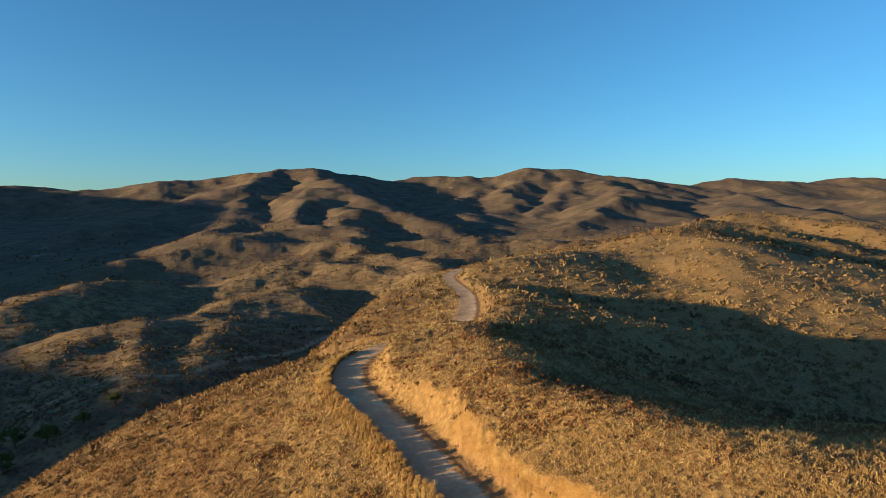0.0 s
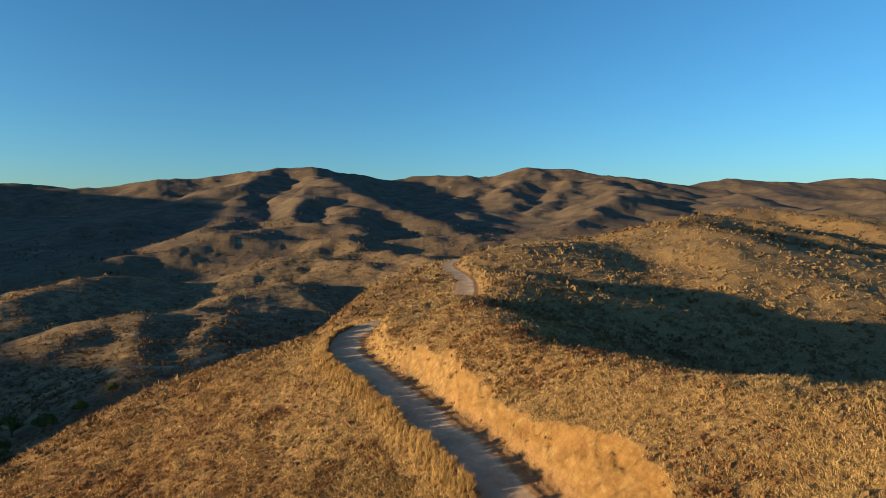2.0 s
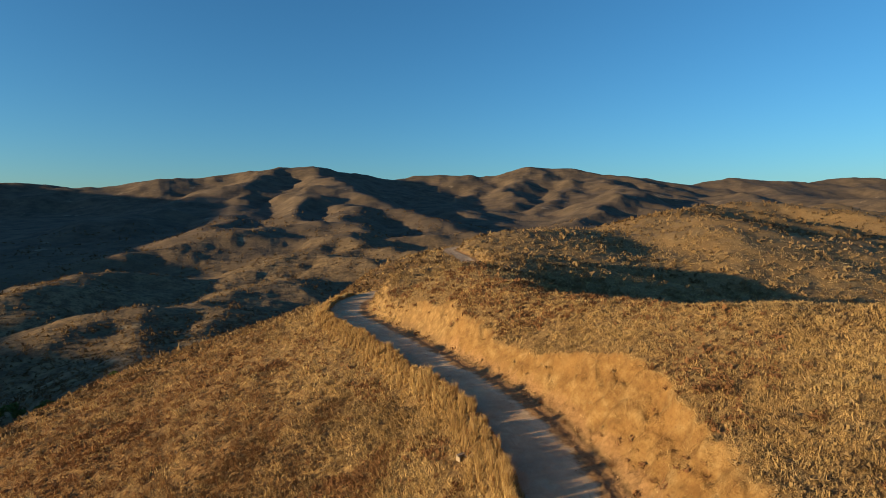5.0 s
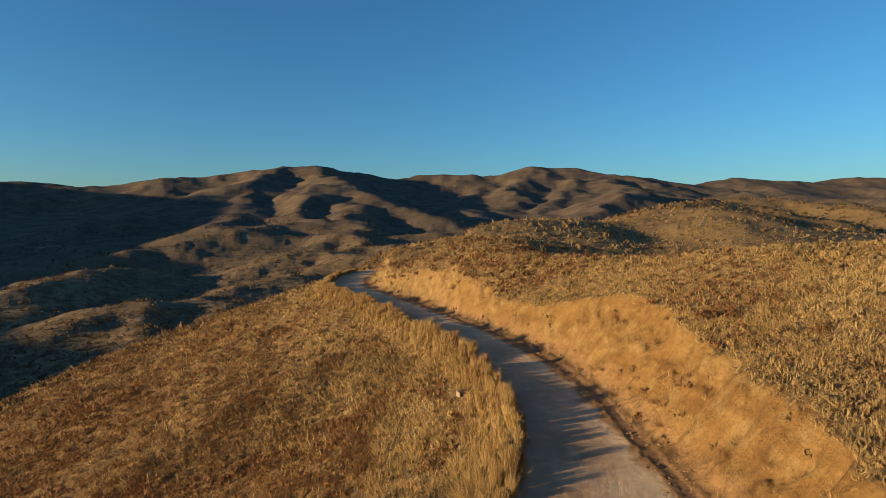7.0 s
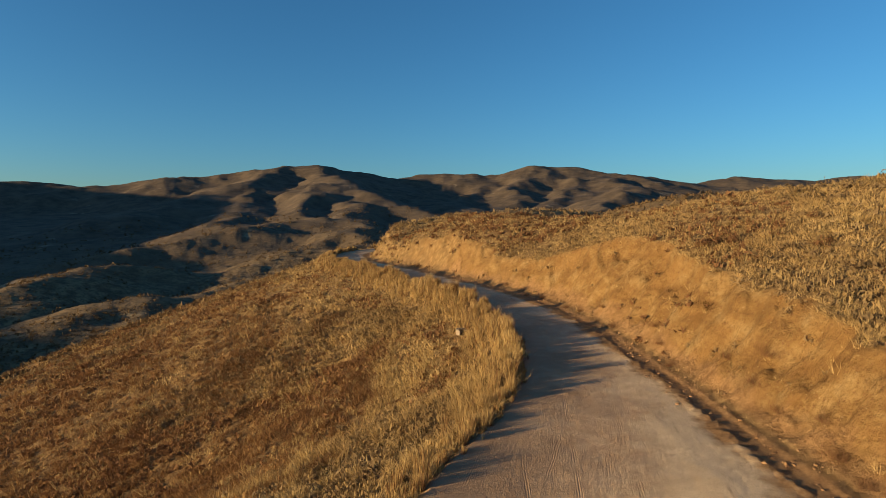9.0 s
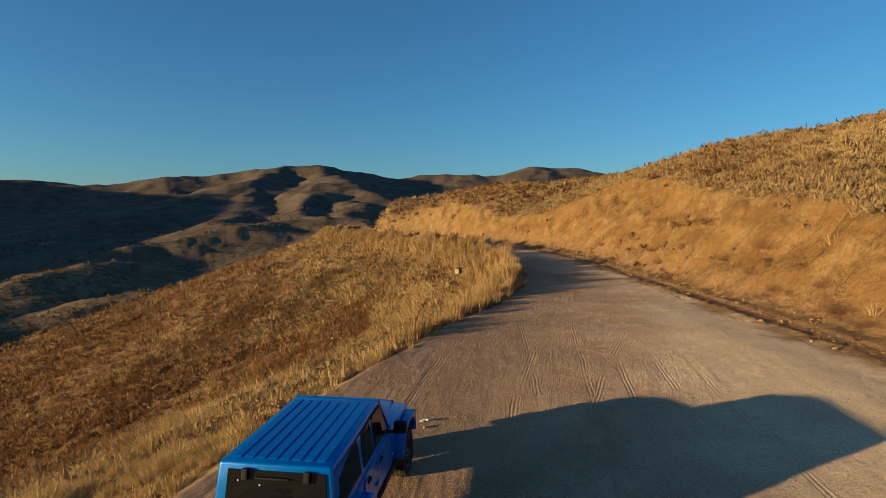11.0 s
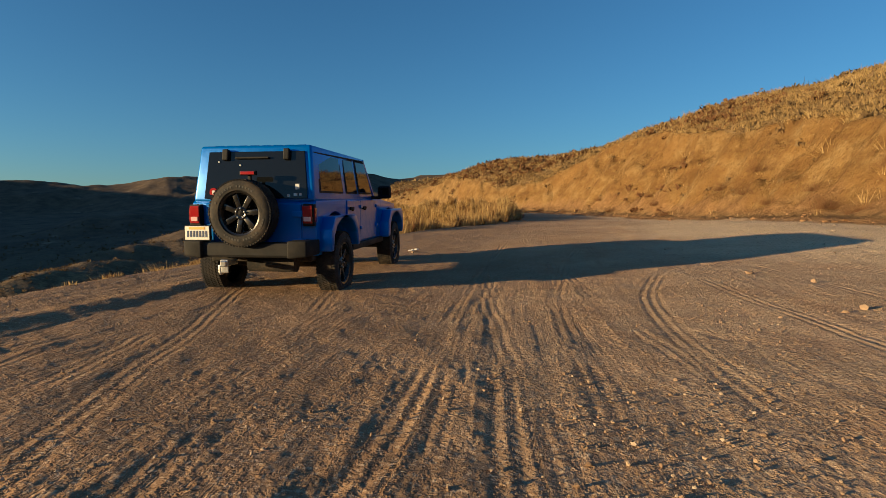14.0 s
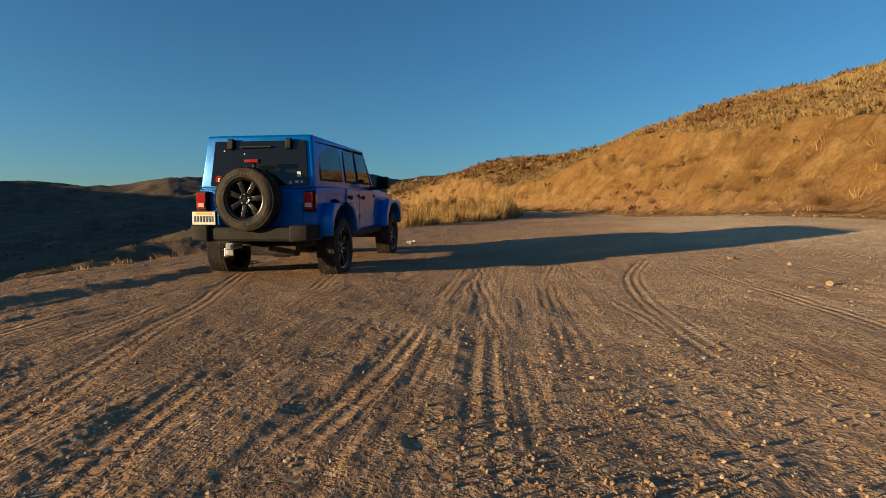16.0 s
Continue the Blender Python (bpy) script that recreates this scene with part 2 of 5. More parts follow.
def tracks(x, y):
    """How deep a place lies in a tyre track, how far across its tread, and how crisp the tread is."""
    deep, across, crisp = np.zeros(x.shape), np.zeros(x.shape), np.zeros(x.shape)
    for i, (a, b, c, y0, y1, depth, tread) in enumerate(TRACKS):
        q = (x - a - b * y - c * y * y - 0.05 * fbm(y, y * 0 + i, 2.5, 2, 71)) / np.sqrt(1 + (b + 2 * c * y) ** 2)
        worn = smooth(-0.35, 0.15, fbm(y, y * 0 + 3.7 * i, 1.9, 2, 77)) * smooth(y0, y0 + 0.8, y) * (1 - smooth(y1 - 2, y1, y))
        here = depth * np.exp(-(q / 0.12) ** 4) * worn
        best = here > deep
        deep, across, crisp = np.where(best, here, deep), np.where(best, q / 0.12, across), np.where(best, tread, crisp)
        lip = 0.35 * depth * worn * np.exp(-((np.abs(q) - 0.17) / 0.035) ** 2)
        deep = np.where(deep > 0.02, deep, np.minimum(deep, -lip))
    return deep, across, crisp


def ruts(x, y, side, run, half):
    """Wheel tracks, dents and loose dirt on the road: relief, and the tracks."""
    deep, across, crisp = tracks(x, y)
    calm = 1 - 0.75 * np.clip(deep, 0, 1)
    out = 0.011 * fbm(x, y, 1.6, 3, 73) + calm * (0.006 * fbm(x, y, 0.30, 3, 79) + 0.003 * fbm(x, y, 0.05, 2, 80) * (0.4 + smooth(-0.1, 0.5, fbm(x, y, 0.8, 2, 82))))
    dents = smooth(0.42, 0.85, fbm(x, y, 0.42, 2, 84)) * smooth(-0.1, 0.4, fbm(x, y, 2.4, 2, 85))
    out = out - 0.010 * dents - 0.006 * deep
    furrow = fbm(side * 6.5 + 0.4 * fbm(x, y, 2.5, 2, 86), run * 0.12, 1.0, 3, 88)
    out = out + np.interp(x, [-3, 0, 2], [0.006, 0.005, 0.0035]) * furrow * smooth(-0.4, 0.2, fbm(x, y, 2.8, 2, 89))
    windrow = np.exp(-((half - side - 1.0 - 0.25 * fbm(run, run * 0, 5, 2, 74)) / 0.32) ** 2) * smooth(72, 84, run)
    out = out + windrow * (0.05 + 0.07 * fbm(x, y, 0.45, 3, 75))
    return out, deep, across, crisp


def land(x, y, fine=False):
    """Height, lateral place on the road, distance along it, how much is road and cut bank, distance from the edge, tyre tracks."""
    shape = x.shape
    x, y = x.ravel(), y.ravel()
    h, bare = natural(x, y)
    side_all, run_all = np.full(x.shape, 400.0), np.zeros(x.shape)
    road_all, cut_all = np.zeros(x.shape), np.zeros(x.shape)
    edge_all = np.zeros(x.shape)
    marks_all = [np.zeros(x.shape) for _ in range(3)]
    near = np.hypot(x, y - 130) < 330
    xn, yn = x[near], y[near]
    side, run, height, half = road_frame(xn, yn)
    half = half + 0.25 * fbm(xn, yn, 5, 2, 83)
    n, b = h[near], bare[near]
    d = np.maximum(np.abs(side) - half, 0)
    right = side > 0
    worn = np.maximum(d + smooth(0.3, 1.2, d) * (0.20 * fbm(xn, yn, 1.3, 4, 63) + 0.5 * (ridged(xn, yn, 3.6, 3, 65) - 0.75)), 0)
    rough = 0.45 * fbm(xn, yn, 2.4, 3, 61)
    steep = (1.55 + 0.6 * rough) * (1 - 0.4 * smooth(225, 250, run))
    foot = np.interp(run, [66, 80, 100, 160, 200, 230], [1.6, 1.5, 1.2, 1.1, 0.9, 0.7]) + 0.4 * fbm(xn, yn, 7, 2, 67)
    past = worn - foot
    bank = height + 0.26 * np.minimum(worn, foot) + steep * 0.5 * smooth(0.0, 0.8, d) * (past + np.sqrt(past * past + 0.16))
    bank = bank + smooth(0.3, 1.5, d) * (0.16 * fbm(xn, yn, 0.9, 4, 69) + 0.22 * (ridged(xn, yn, 1.7, 3, 70) - 0.72))
    shoulder = np.interp(run, [0, 150, 180, 205, 225, 245, 300, 330, 370, 420], [75, 75, 60, 50, 42, 36, 30, 24, 8, 4])
    fall = np.interp(run, [0, 90, 105, 125, 150, 180, 230, 300], [0.36, 0.42, 0.47, 0.43, 0.37, 0.37, 0.27, 0.19])
    over = np.maximum(d - shoulder, 0)
    low = height - fall * np.minimum(d, shoulder) - 0.75 * (np.sqrt(over * over + 64) - 8) - 0.15 * over
    low = low + smooth(0.5, 6, d) * (0.5 * fbm(xn, yn, 12, 3, 51) + 0.16 * fbm(xn, yn, 2.2, 2, 57))
    berm = np.interp(run, [80, 96, 185, 205], [0.0, 1.0, 1.0, 0.0]) * (0.58 + 0.34 * fbm(run, run * 0, 4, 3, 87))
    low = low + berm * smooth(0.0, 0.6, d) * (1 - smooth(1.2, 3.6, d))
    east = np.clip(n, height - 0.3 * d, bank)
    west = np.maximum(low, b)
    flat = 1 - smooth(0, 0.6, d)
    z = np.where(right, east, west) + 0.0
    cut = np.where(right, smooth(0.3, 1.0, d) * (1 - smooth(-0.1, 0.5, bank - n)) * (1 - smooth(258, 285, run)) * (1 - 0.85 * smooth(126, 168, run + 14 * fbm(xn, yn, 9, 3, 68))), 0)
    k = np.clip(((xn + 4.7) * 1.4 + (yn - 1.5) * 7.2) / 53.8, 0, 1)
    z = z + 0.05 * np.exp(-(np.hypot(xn + 4.7 - 1.4 * k, yn - 1.5 - 7.2 * k) / 0.24) ** 2)
    if fine:
        on = flat > 0
        relief, *marks = ruts(xn[on], yn[on], side[on], run[on], half[on])
        z[on] += flat[on] * relief
        at = np.flatnonzero(near)[on]
        for whole, values in zip(marks_all, marks):
            whole[at] = values
    z = z - 0.055 * smooth(2.5, 6, yn) * (1 - smooth(11, 18, yn)) * (1 - smooth(0.0, 3.0, xn)) * smooth(-9, -5, xn)
    rise = np.clip(xn - 1, 0, 8)
    z = z + np.minimum(0.017 * rise + 0.0032 * rise * rise, 0.4) * smooth(-8, 2, yn) * (1 - smooth(16, 32, yn)) * (1 - smooth(12, 19, xn))
    keep = np.hypot(xn, yn - 130) < 325
    h[near] = np.where(keep, z, n)
    side_all[near], run_all[near] = side, run
    road_all[near] = np.where(right, 1 - smooth(0.2, 0.6, d), 1 - smooth(0.0, 0.5, d))
    cut_all[near] = cut
    edge_all[near] = np.where(right, half - side, half + side + 2.0)
    return [v.reshape(shape) for v in (h, side_all, run_all, road_all, cut_all, edge_all, *marks_all)]


# a dirt trail along the valley
TRAIL = [(-330, 355), (-296, 374), (-262, 408), (-219, 409), (-196, 425), (-180, 462), (-156, 540), (-123, 625), (-95, 700)]


def trail(x, y):
    """How much of a place is trail."""
    line, best = spline(TRAIL, 5), np.full(x.shape, 1e9)
    for (ax, ay), (bx, by) in zip(line[:-1], line[1:]):
        k = np.clip(((x - ax) * (bx - ax) + (y - ay) * (by - ay)) / ((bx - ax) ** 2 + (by - ay) ** 2), 0, 1)
        best = np.minimum(best, np.hypot(x - ax - k * (bx - ax), y - ay - k * (by - ay)))
    return np.exp(-(best / 2.6) ** 2)


def mesh_from(name, verts, faces):
    me = bpy.data.meshes.new(name)
    me.vertices.add(len(verts))
    me.vertices.foreach_set("co", np.asarray(verts, np.float32).ravel())
    faces = np.asarray(faces, np.int32)
    n = faces.shape[1]
    me.loops.add(faces.size)
    me.loops.foreach_set("vertex_index", faces.ravel())
    me.polygons.add(len(faces))
    me.polygons.foreach_set("loop_start", np.arange(0, faces.size, n, dtype=np.int32))
    me.polygons.foreach_set("use_smooth", np.ones(len(faces), bool))
    me.update(calc_edges=True)
    return me


# ---- the ground, one sheet: rings that widen outwards, finer ahead ----


def rings(degrees, radii):
    """Places on rings about the origin, and the faces between them."""
    rr, aa = np.meshgrid(radii, np.radians(degrees), indexing="ij")
    rows, cols = rr.shape
    i = np.arange(rows - 1)[:, None] * cols + np.arange(cols - 1)[None, :]
    return rr.ravel(), (rr * np.sin(aa)).ravel(), (rr * np.cos(aa)).ravel(), np.stack([i, i + cols, i + cols + 1, i + 1], -1).reshape(-1, 4)


near_rings = np.concatenate([np.geomspace(1.15, 10, 300)[:-1], np.geomspace(10, 170, 400)[:-1], np.geomspace(170, 6600, 300)])
fan = rings(np.linspace(-46, 46, 620), near_rings)
rear = rings(np.linspace(46, 314, 140), np.concatenate([[0.05], near_rings[::6], [6600]]))
core = rings(np.linspace(-46, 46, 40), np.array([0.05, 0.4, 0.8, 1.15]))
start = np.cumsum([0, fan[0].size, rear[0].size])
RR, GX, GY = (np.concatenate([sheet[i] for sheet in (fan, rear, core)]) for i in range(3))
quads = np.concatenate([sheet[3] + k for sheet, k in zip((fan, rear, core), start)])
GZ, SIDE, RUN, ROADNESS, CUT, EDGE, TRACK, ACROSS, CRISP = land(GX, GY, True)
ground_mesh = mesh_from("ground", np.stack([GX, GY, GZ], -1), quads)
for key, values in (("side", SIDE), ("run", RUN), ("road", ROADNESS), ("cut", CUT), ("edge", EDGE), ("track", TRACK), ("across", ACROSS), ("crisp", CRISP), ("trail", trail(GX, GY)), ("far", RR)):
    ground_mesh.attributes.new(key, "FLOAT", "POINT").data.foreach_set("value", values.astype(np.float32))

# ---- materials ----


class Nodes:
    """Small helper to wire a node material."""

    def __init__(self, name, rough=0.9, metal=0.0, spec=0.5):
        self.mat = bpy.data.materials.new(name)
        self.mat.use_nodes = True
        self.n, self.l = self.mat.node_tree.nodes, self.mat.node_tree.links
        self.out = self.n["Principled BSDF"]
        self.set(Roughness=rough, Metallic=metal)
        self.out.inputs["Specular IOR Level"].default_value = spec

    def set(self, **kw):
        for k, v in kw.items():
            self.out.inputs[k].default_value = v

    def put(self, sock, inp):
        if isinstance(sock, (int, float)):
            inp.default_value = sock
        elif isinstance(sock, tuple):
            inp.default_value = (*sock, 1) if len(sock) == 3 and inp.type == "RGBA" else sock
        else:
            self.l.new(sock, inp)

    def coords(self, scale=(1, 1, 1), kind="Object"):
        tc, mp = self.n.new("ShaderNodeTexCoord"), self.n.new("ShaderNodeMapping")
        mp.inputs["Scale"].default_value = scale
        self.l.new(tc.outputs[kind], mp.inputs["Vector"])
        return mp.outputs[0]

    def noise(self, scale, detail=4, rough=0.6, vec=None, distort=0.0):
        t = self.n.new("ShaderNodeTexNoise")
        t.inputs["Scale"].default_value, t.inputs["Detail"].default_value = scale, detail
        t.inputs["Roughness"].default_value, t.inputs["Distortion"].default_value = rough, distort
        self.l.new(vec or self.coords(), t.inputs["Vector"])
        return t.outputs["Fac"]

    def voronoi(self, scale, vec=None, feature="F1", out="Distance"):
        t = self.n.new("ShaderNodeTexVoronoi")
        t.feature = feature
        t.inputs["Scale"].default_value = scale
        self.l.new(vec or self.coords(), t.inputs["Vector"])
        return t.outputs[out]

    def ramp(self, fac, *stops):
        r = self.n.new("ShaderNodeValToRGB")
        while len(r.color_ramp.elements) < len(stops):
            r.color_ramp.elements.new(0.5)
        for e, (p, c) in zip(r.color_ramp.elements, stops):
            e.position, e.color = p, (*c, 1) if isinstance(c, tuple) else (c, c, c, 1)
        self.l.new(fac, r.inputs[0])
        return r.outputs[0]

    def mix(self, fac, a, b, kind="MIX"):
        m = self.n.new("ShaderNodeMix")
        m.data_type, m.blend_type = "RGBA", kind
        self.put(fac, m.inputs["Factor"])
        self.put(a, m.inputs["A"] if False else m.inputs[6])
        self.put(b, m.inputs[7])
        return m.outputs[2]

    def math(self, op, a, b=0.0, c=None):
        m = self.n.new("ShaderNodeMath")
        m.operation = op
        self.put(a, m.inputs[0])
        self.put(b, m.inputs[1])
        if c is not None:
            self.put(c, m.inputs[2])
        return m.outputs[0]

    def attr(self, name):
        a = self.n.new("ShaderNodeAttribute")
        a.attribute_name = name
        return a.outputs["Fac"]

    def island(self):
        return self.n.new("ShaderNodeNewGeometry").outputs["Random Per Island"]

    def random(self):
        return self.n.new("ShaderNodeObjectInfo").outputs["Random"]

    def colour(self, c):
        self.put(c, self.out.inputs["Base Color"])
        return self

    def rough(self, c):
        self.put(c, self.out.inputs["Roughness"])
        return self

    def bump(self, h, strength=0.5, dist=0.05):
        b = self.n.new("ShaderNodeBump")
        b.inputs["Strength"].default_value, b.inputs["Distance"].default_value = strength, dist
        self.l.new(h, b.inputs["Height"])
        self.l.new(b.outputs[0], self.out.inputs["Normal"])
        return self


def make_ground():
    g = Nodes("dry_hills_and_dirt", rough=0.95, spec=0.1)
    # grass: straw and brown patches, sage scrub further out
    patch = g.noise(0.045, 5, 0.62)
    fine = g.noise(0.9, 5, 0.7)
    side_at = g.attr("side")
    grain = g.noise(7.0, 4, 0.7)
    straw = g.ramp(patch, (0.3, (0.18, 0.109, 0.046)), (0.5, (0.275, 0.179, 0.073)), (0.7, (0.345, 0.236, 0.098)))
    straw = g.mix(g.ramp(fine, (0.38, 0.0), (0.66, 0.7)), straw, (0.15, 0.082, 0.037))
    straw = g.mix(g.ramp(grain, (0.35, 0.0), (0.7, 0.55)), straw, (0.33, 0.215, 0.085))
    tufts = g.ramp(g.voronoi(0.55, g.coords((1, 1, 0.3))), (0.12, 0.3), (0.40, 0.0))
    yonder = g.ramp(g.math("MULTIPLY", g.attr("far"), 1 / 300), (0.3, 0.0), (0.6, 1.0))
    straw = g.mix(g.math("MULTIPLY", tufts, yonder), straw, (0.085, 0.06, 0.033))
    sway = g.n.new("ShaderNodeTexNoise")
    sway.inputs["Scale"].default_value, sway.inputs["Detail"].default_value = 1.3, 4
    mixed = g.n.new("ShaderNodeVectorMath")
    mixed.operation = "MULTIPLY_ADD"
    mixed.inputs[1].default_value = (0.9, 0.9, 0.3)
    g.l.new(sway.outputs["Color"], mixed.inputs[0])
    g.l.new(g.coords((1, 1, 0.4)), mixed.inputs[2])
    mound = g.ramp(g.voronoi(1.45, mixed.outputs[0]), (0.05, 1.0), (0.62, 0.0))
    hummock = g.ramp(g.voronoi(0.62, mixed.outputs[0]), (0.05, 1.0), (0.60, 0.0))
    # mound relief carried into the colour as well: gaps darkened, tops paled
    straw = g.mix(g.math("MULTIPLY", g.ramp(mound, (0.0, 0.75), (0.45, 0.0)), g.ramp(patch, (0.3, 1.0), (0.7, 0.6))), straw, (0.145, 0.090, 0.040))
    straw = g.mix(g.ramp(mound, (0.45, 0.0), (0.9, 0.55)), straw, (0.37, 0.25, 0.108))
    ruddy = g.ramp(g.math("ADD", g.math("MULTIPLY", side_at, -1 / 40), g.math("MULTIPLY", g.math("SUBTRACT", fine, 0.5), 0.25)), (0.36, 0.0), (0.66, 0.55))
    straw = g.mix(g.math("MULTIPLY", ruddy, g.ramp(fine, (0.38, 1.0), (0.6, 0.5))), straw, (0.15, 0.080, 0.033))
    # scrub dots on the larger hills
    dots = g.voronoi(0.22)
    big = g.noise(0.006, 5, 0.6)
    scrub = g.mix(g.ramp(g.noise(0.06, 6, 0.75), (0.42, 0.0), (0.56, 1.0)), (0.24, 0.165, 0.085), (0.112, 0.079, 0.045))
    scrub = g.mix(g.ramp(big, (0.45, 0.0), (0.6, 0.6)), scrub, (0.135, 0.095, 0.054))
    scrub = g.mix(g.ramp(dots, (0.15, 0.75), (0.4, 0.0)), scrub, (0.075, 0.058, 0.034))
    pale = g.ramp(g.noise(0.011, 6, 0.7), (0.63, 0.0), (0.68, 0.6))
    scrub = g.mix(pale, scrub, (0.35, 0.262, 0.145))
    pos = g.n.new("ShaderNodeNewGeometry").outputs["Position"]
    ln = g.n.new("ShaderNodeVectorMath")
    ln.operation = "LENGTH"
    g.l.new(pos, ln.inputs[0])
    away = g.math("MULTIPLY", ln.outputs["Value"], 1 / 420)
    xyz = g.n.new("ShaderNodeSeparateXYZ")
    g.l.new(pos, xyz.inputs[0])
    grassy = g.n.new("ShaderNodeMapRange")
    g.l.new(xyz.outputs[0], grassy.inputs[0])
    grassy.inputs[1].default_value, grassy.inputs[2].default_value = 20.0, 220.0
    grassy.inputs[3].default_value, grassy.inputs[4].default_value = 1.0, 3.6
    away = g.math("DIVIDE", away, grassy.outputs[0])
    away = g.math("ADD", away, g.math("MULTIPLY", g.math("SUBTRACT", patch, 0.5), 1.1))
    chap = g.mix(g.ramp(g.noise(0.016, 6, 0.68), (0.36, 0.0), (0.64, 1.0)), (0.145, 0.106, 0.071), (0.076, 0.058, 0.042))
    chap = g.mix(pale, chap, (0.30, 0.235, 0.16))
    distant = g.math("MULTIPLY", ln.outputs["Value"], 1 / 2400)
    scrub = g.mix(g.ramp(distant, (0.35, 0.0), (0.75, 1.0)), scrub, chap)
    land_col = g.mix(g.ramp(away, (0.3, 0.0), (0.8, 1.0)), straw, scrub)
    land_col = g.mix(g.math("MULTIPLY", g.attr("trail"), 0.8), land_col, (0.42, 0.30, 0.18))
    # cut bank: orange earth, paler and darker lumps
    ev = g.coords((1, 1, 1.6))
    earth = g.ramp(g.noise(0.55, 7, 0.68, ev), (0.36, (0.155, 0.083, 0.027)), (0.5, (0.232, 0.134, 0.045)), (0.64, (0.31, 0.20, 0.080)))
    earth = g.mix(g.ramp(g.noise(0.3, 5, 0.6), (0.48, 0.0), (0.64, 0.75)), earth, (0.245, 0.136, 0.044))
    earth = g.mix(g.ramp(g.noise(4.5, 5, 0.75), (0.52, 0.0), (0.66, 0.8)), earth, (0.155, 0.082, 0.032))
    earth = g.mix(g.ramp(g.voronoi(2.3, g.coords((1, 1, 1.5))), (0.06, 0.5), (0.16, 0.0)), earth, (0.38, 0.27, 0.135))
    # road: brown dirt, greyer gravel patches, paler sand towards the bank, brightened there for the sun
    side, run = g.attr("side"), g.attr("run")
    cv = g.n.new("ShaderNodeCombineXYZ")
    g.l.new(side, cv.inputs[0])
    g.l.new(g.math("MULTIPLY", run, 0.06), cv.inputs[1])
    streak = g.noise(2.2, 5, 0.65, cv.outputs[0])
    dirt = g.ramp(g.noise(1.3, 7, 0.72), (0.32, (0.38, 0.220, 0.114)), (0.52, (0.54, 0.348, 0.190)), (0.70, (0.65, 0.455, 0.275)))
    grit = g.noise(60.0, 3, 0.7)
    gravel = g.mix(g.ramp(grit, (0.40, 0.0), (0.60, 1.0)), (0.30, 0.205, 0.125), (0.60, 0.46, 0.30))
    road = g.mix(g.ramp(g.noise(0.32, 6, 0.7), (0.44, 0.0), (0.60, 0.7)), dirt, gravel)
    edge = g.math("ADD", g.attr("edge"), g.math("MULTIPLY", g.math("SUBTRACT", g.noise(0.5, 4, 0.6), 0.5), 3.0))
    road = g.mix(g.ramp(streak, (0.44, 0.0), (0.62, 0.55)), road, (0.49, 0.335, 0.205))
    # sun-facing right side lightened in the colour, left darkened for dark gravel and shade
    pale = g.math("ADD", g.math("MULTIPLY", side, 0.12), g.math("MULTIPLY", g.math("SUBTRACT", g.noise(0.22, 5, 0.65), 0.5), 1.6))
    road = g.mix(g.ramp(pale, (-0.0, 0.1), (0.36, 0.9)), road, (0.74, 0.56, 0.345))
    road = g.mix(g.ramp(g.math("ADD", pale, 1.0), (0.45, 0.75), (0.95, 0.0)), road, (0.27, 0.158, 0.083))
    road = g.mix(g.ramp(streak, (0.30, 0.5), (0.40, 0.0)), road, (0.30, 0.176, 0.096))
    road = g.mix(g.ramp(g.noise(22.0, 4, 0.75), (0.50, 0.0), (0.64, 0.65)), road, (0.25, 0.145, 0.077))
    road = g.mix(g.ramp(g.noise(38.0, 3, 0.7), (0.54, 0.0), (0.64, 0.65)), road, (0.66, 0.50, 0.33))
    loose = g.mix(g.ramp(g.noise(2.4, 6, 0.75), (0.4, 0.0), (0.65, 1.0)), (0.34, 0.20, 0.088), (0.205, 0.112, 0.048))
    road = g.mix(g.ramp(g.math("MULTIPLY", edge, 0.25), (0.30, 1.0), (0.50, 0.0)), road, loose)
    apron = g.ramp(g.math("MULTIPLY_ADD", edge, 0.25, 0.75), (0.25, 0.0), (0.45, 0.8))
    earth = g.mix(apron, earth, loose)
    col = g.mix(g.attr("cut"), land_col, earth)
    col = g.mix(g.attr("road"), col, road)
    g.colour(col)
    # relief: grit and clods, tread blocks in the tyre tracks
    clods = g.math("ADD", g.math("MULTIPLY", g.noise(9.0, 6, 0.72), 0.22), g.math("MULTIPLY", g.ramp(g.noise(30.0, 3, 0.6), (0.46, 0.0), (0.70, 1.0)), 0.10))
    clods = g.math("ADD", clods, g.math("MULTIPLY", grit, 0.05))
    cell = g.math("ADD", g.voronoi(30.0), g.math("MULTIPLY", g.noise(9.0, 4, 0.7), 0.55))
    crumbs = g.ramp(cell, (0.28, 1.0), (0.52, 0.0))
    clods = g.math("ADD", clods, g.math("MULTIPLY", crumbs, 0.14))
    across = g.attr("across")
    bars = g.math("SINE", g.math("ADD", g.math("MULTIPLY", run, 82.0), g.math("MULTIPLY", g.math("ABSOLUTE", across), 3.2)))
    ribs = g.math("SINE", g.math("MULTIPLY", across, 8.4))
    blocks = g.math("MULTIPLY", g.math("MULTIPLY", bars, g.attr("crisp")), g.math("MAXIMUM", ribs, -0.2))
    blocks = g.math("ADD", g.math("MULTIPLY", blocks, 0.045), g.math("MULTIPLY", ribs, 0.075))
    printed = g.math("MULTIPLY", blocks, g.math("MAXIMUM", g.math("MINIMUM", g.attr("track"), 1.0), 0.0))
    cv4 = g.n.new("ShaderNodeCombineXYZ")
    g.l.new(side, cv4.inputs[0])
    g.l.new(g.math("MULTIPLY", run, 0.05), cv4.inputs[1])
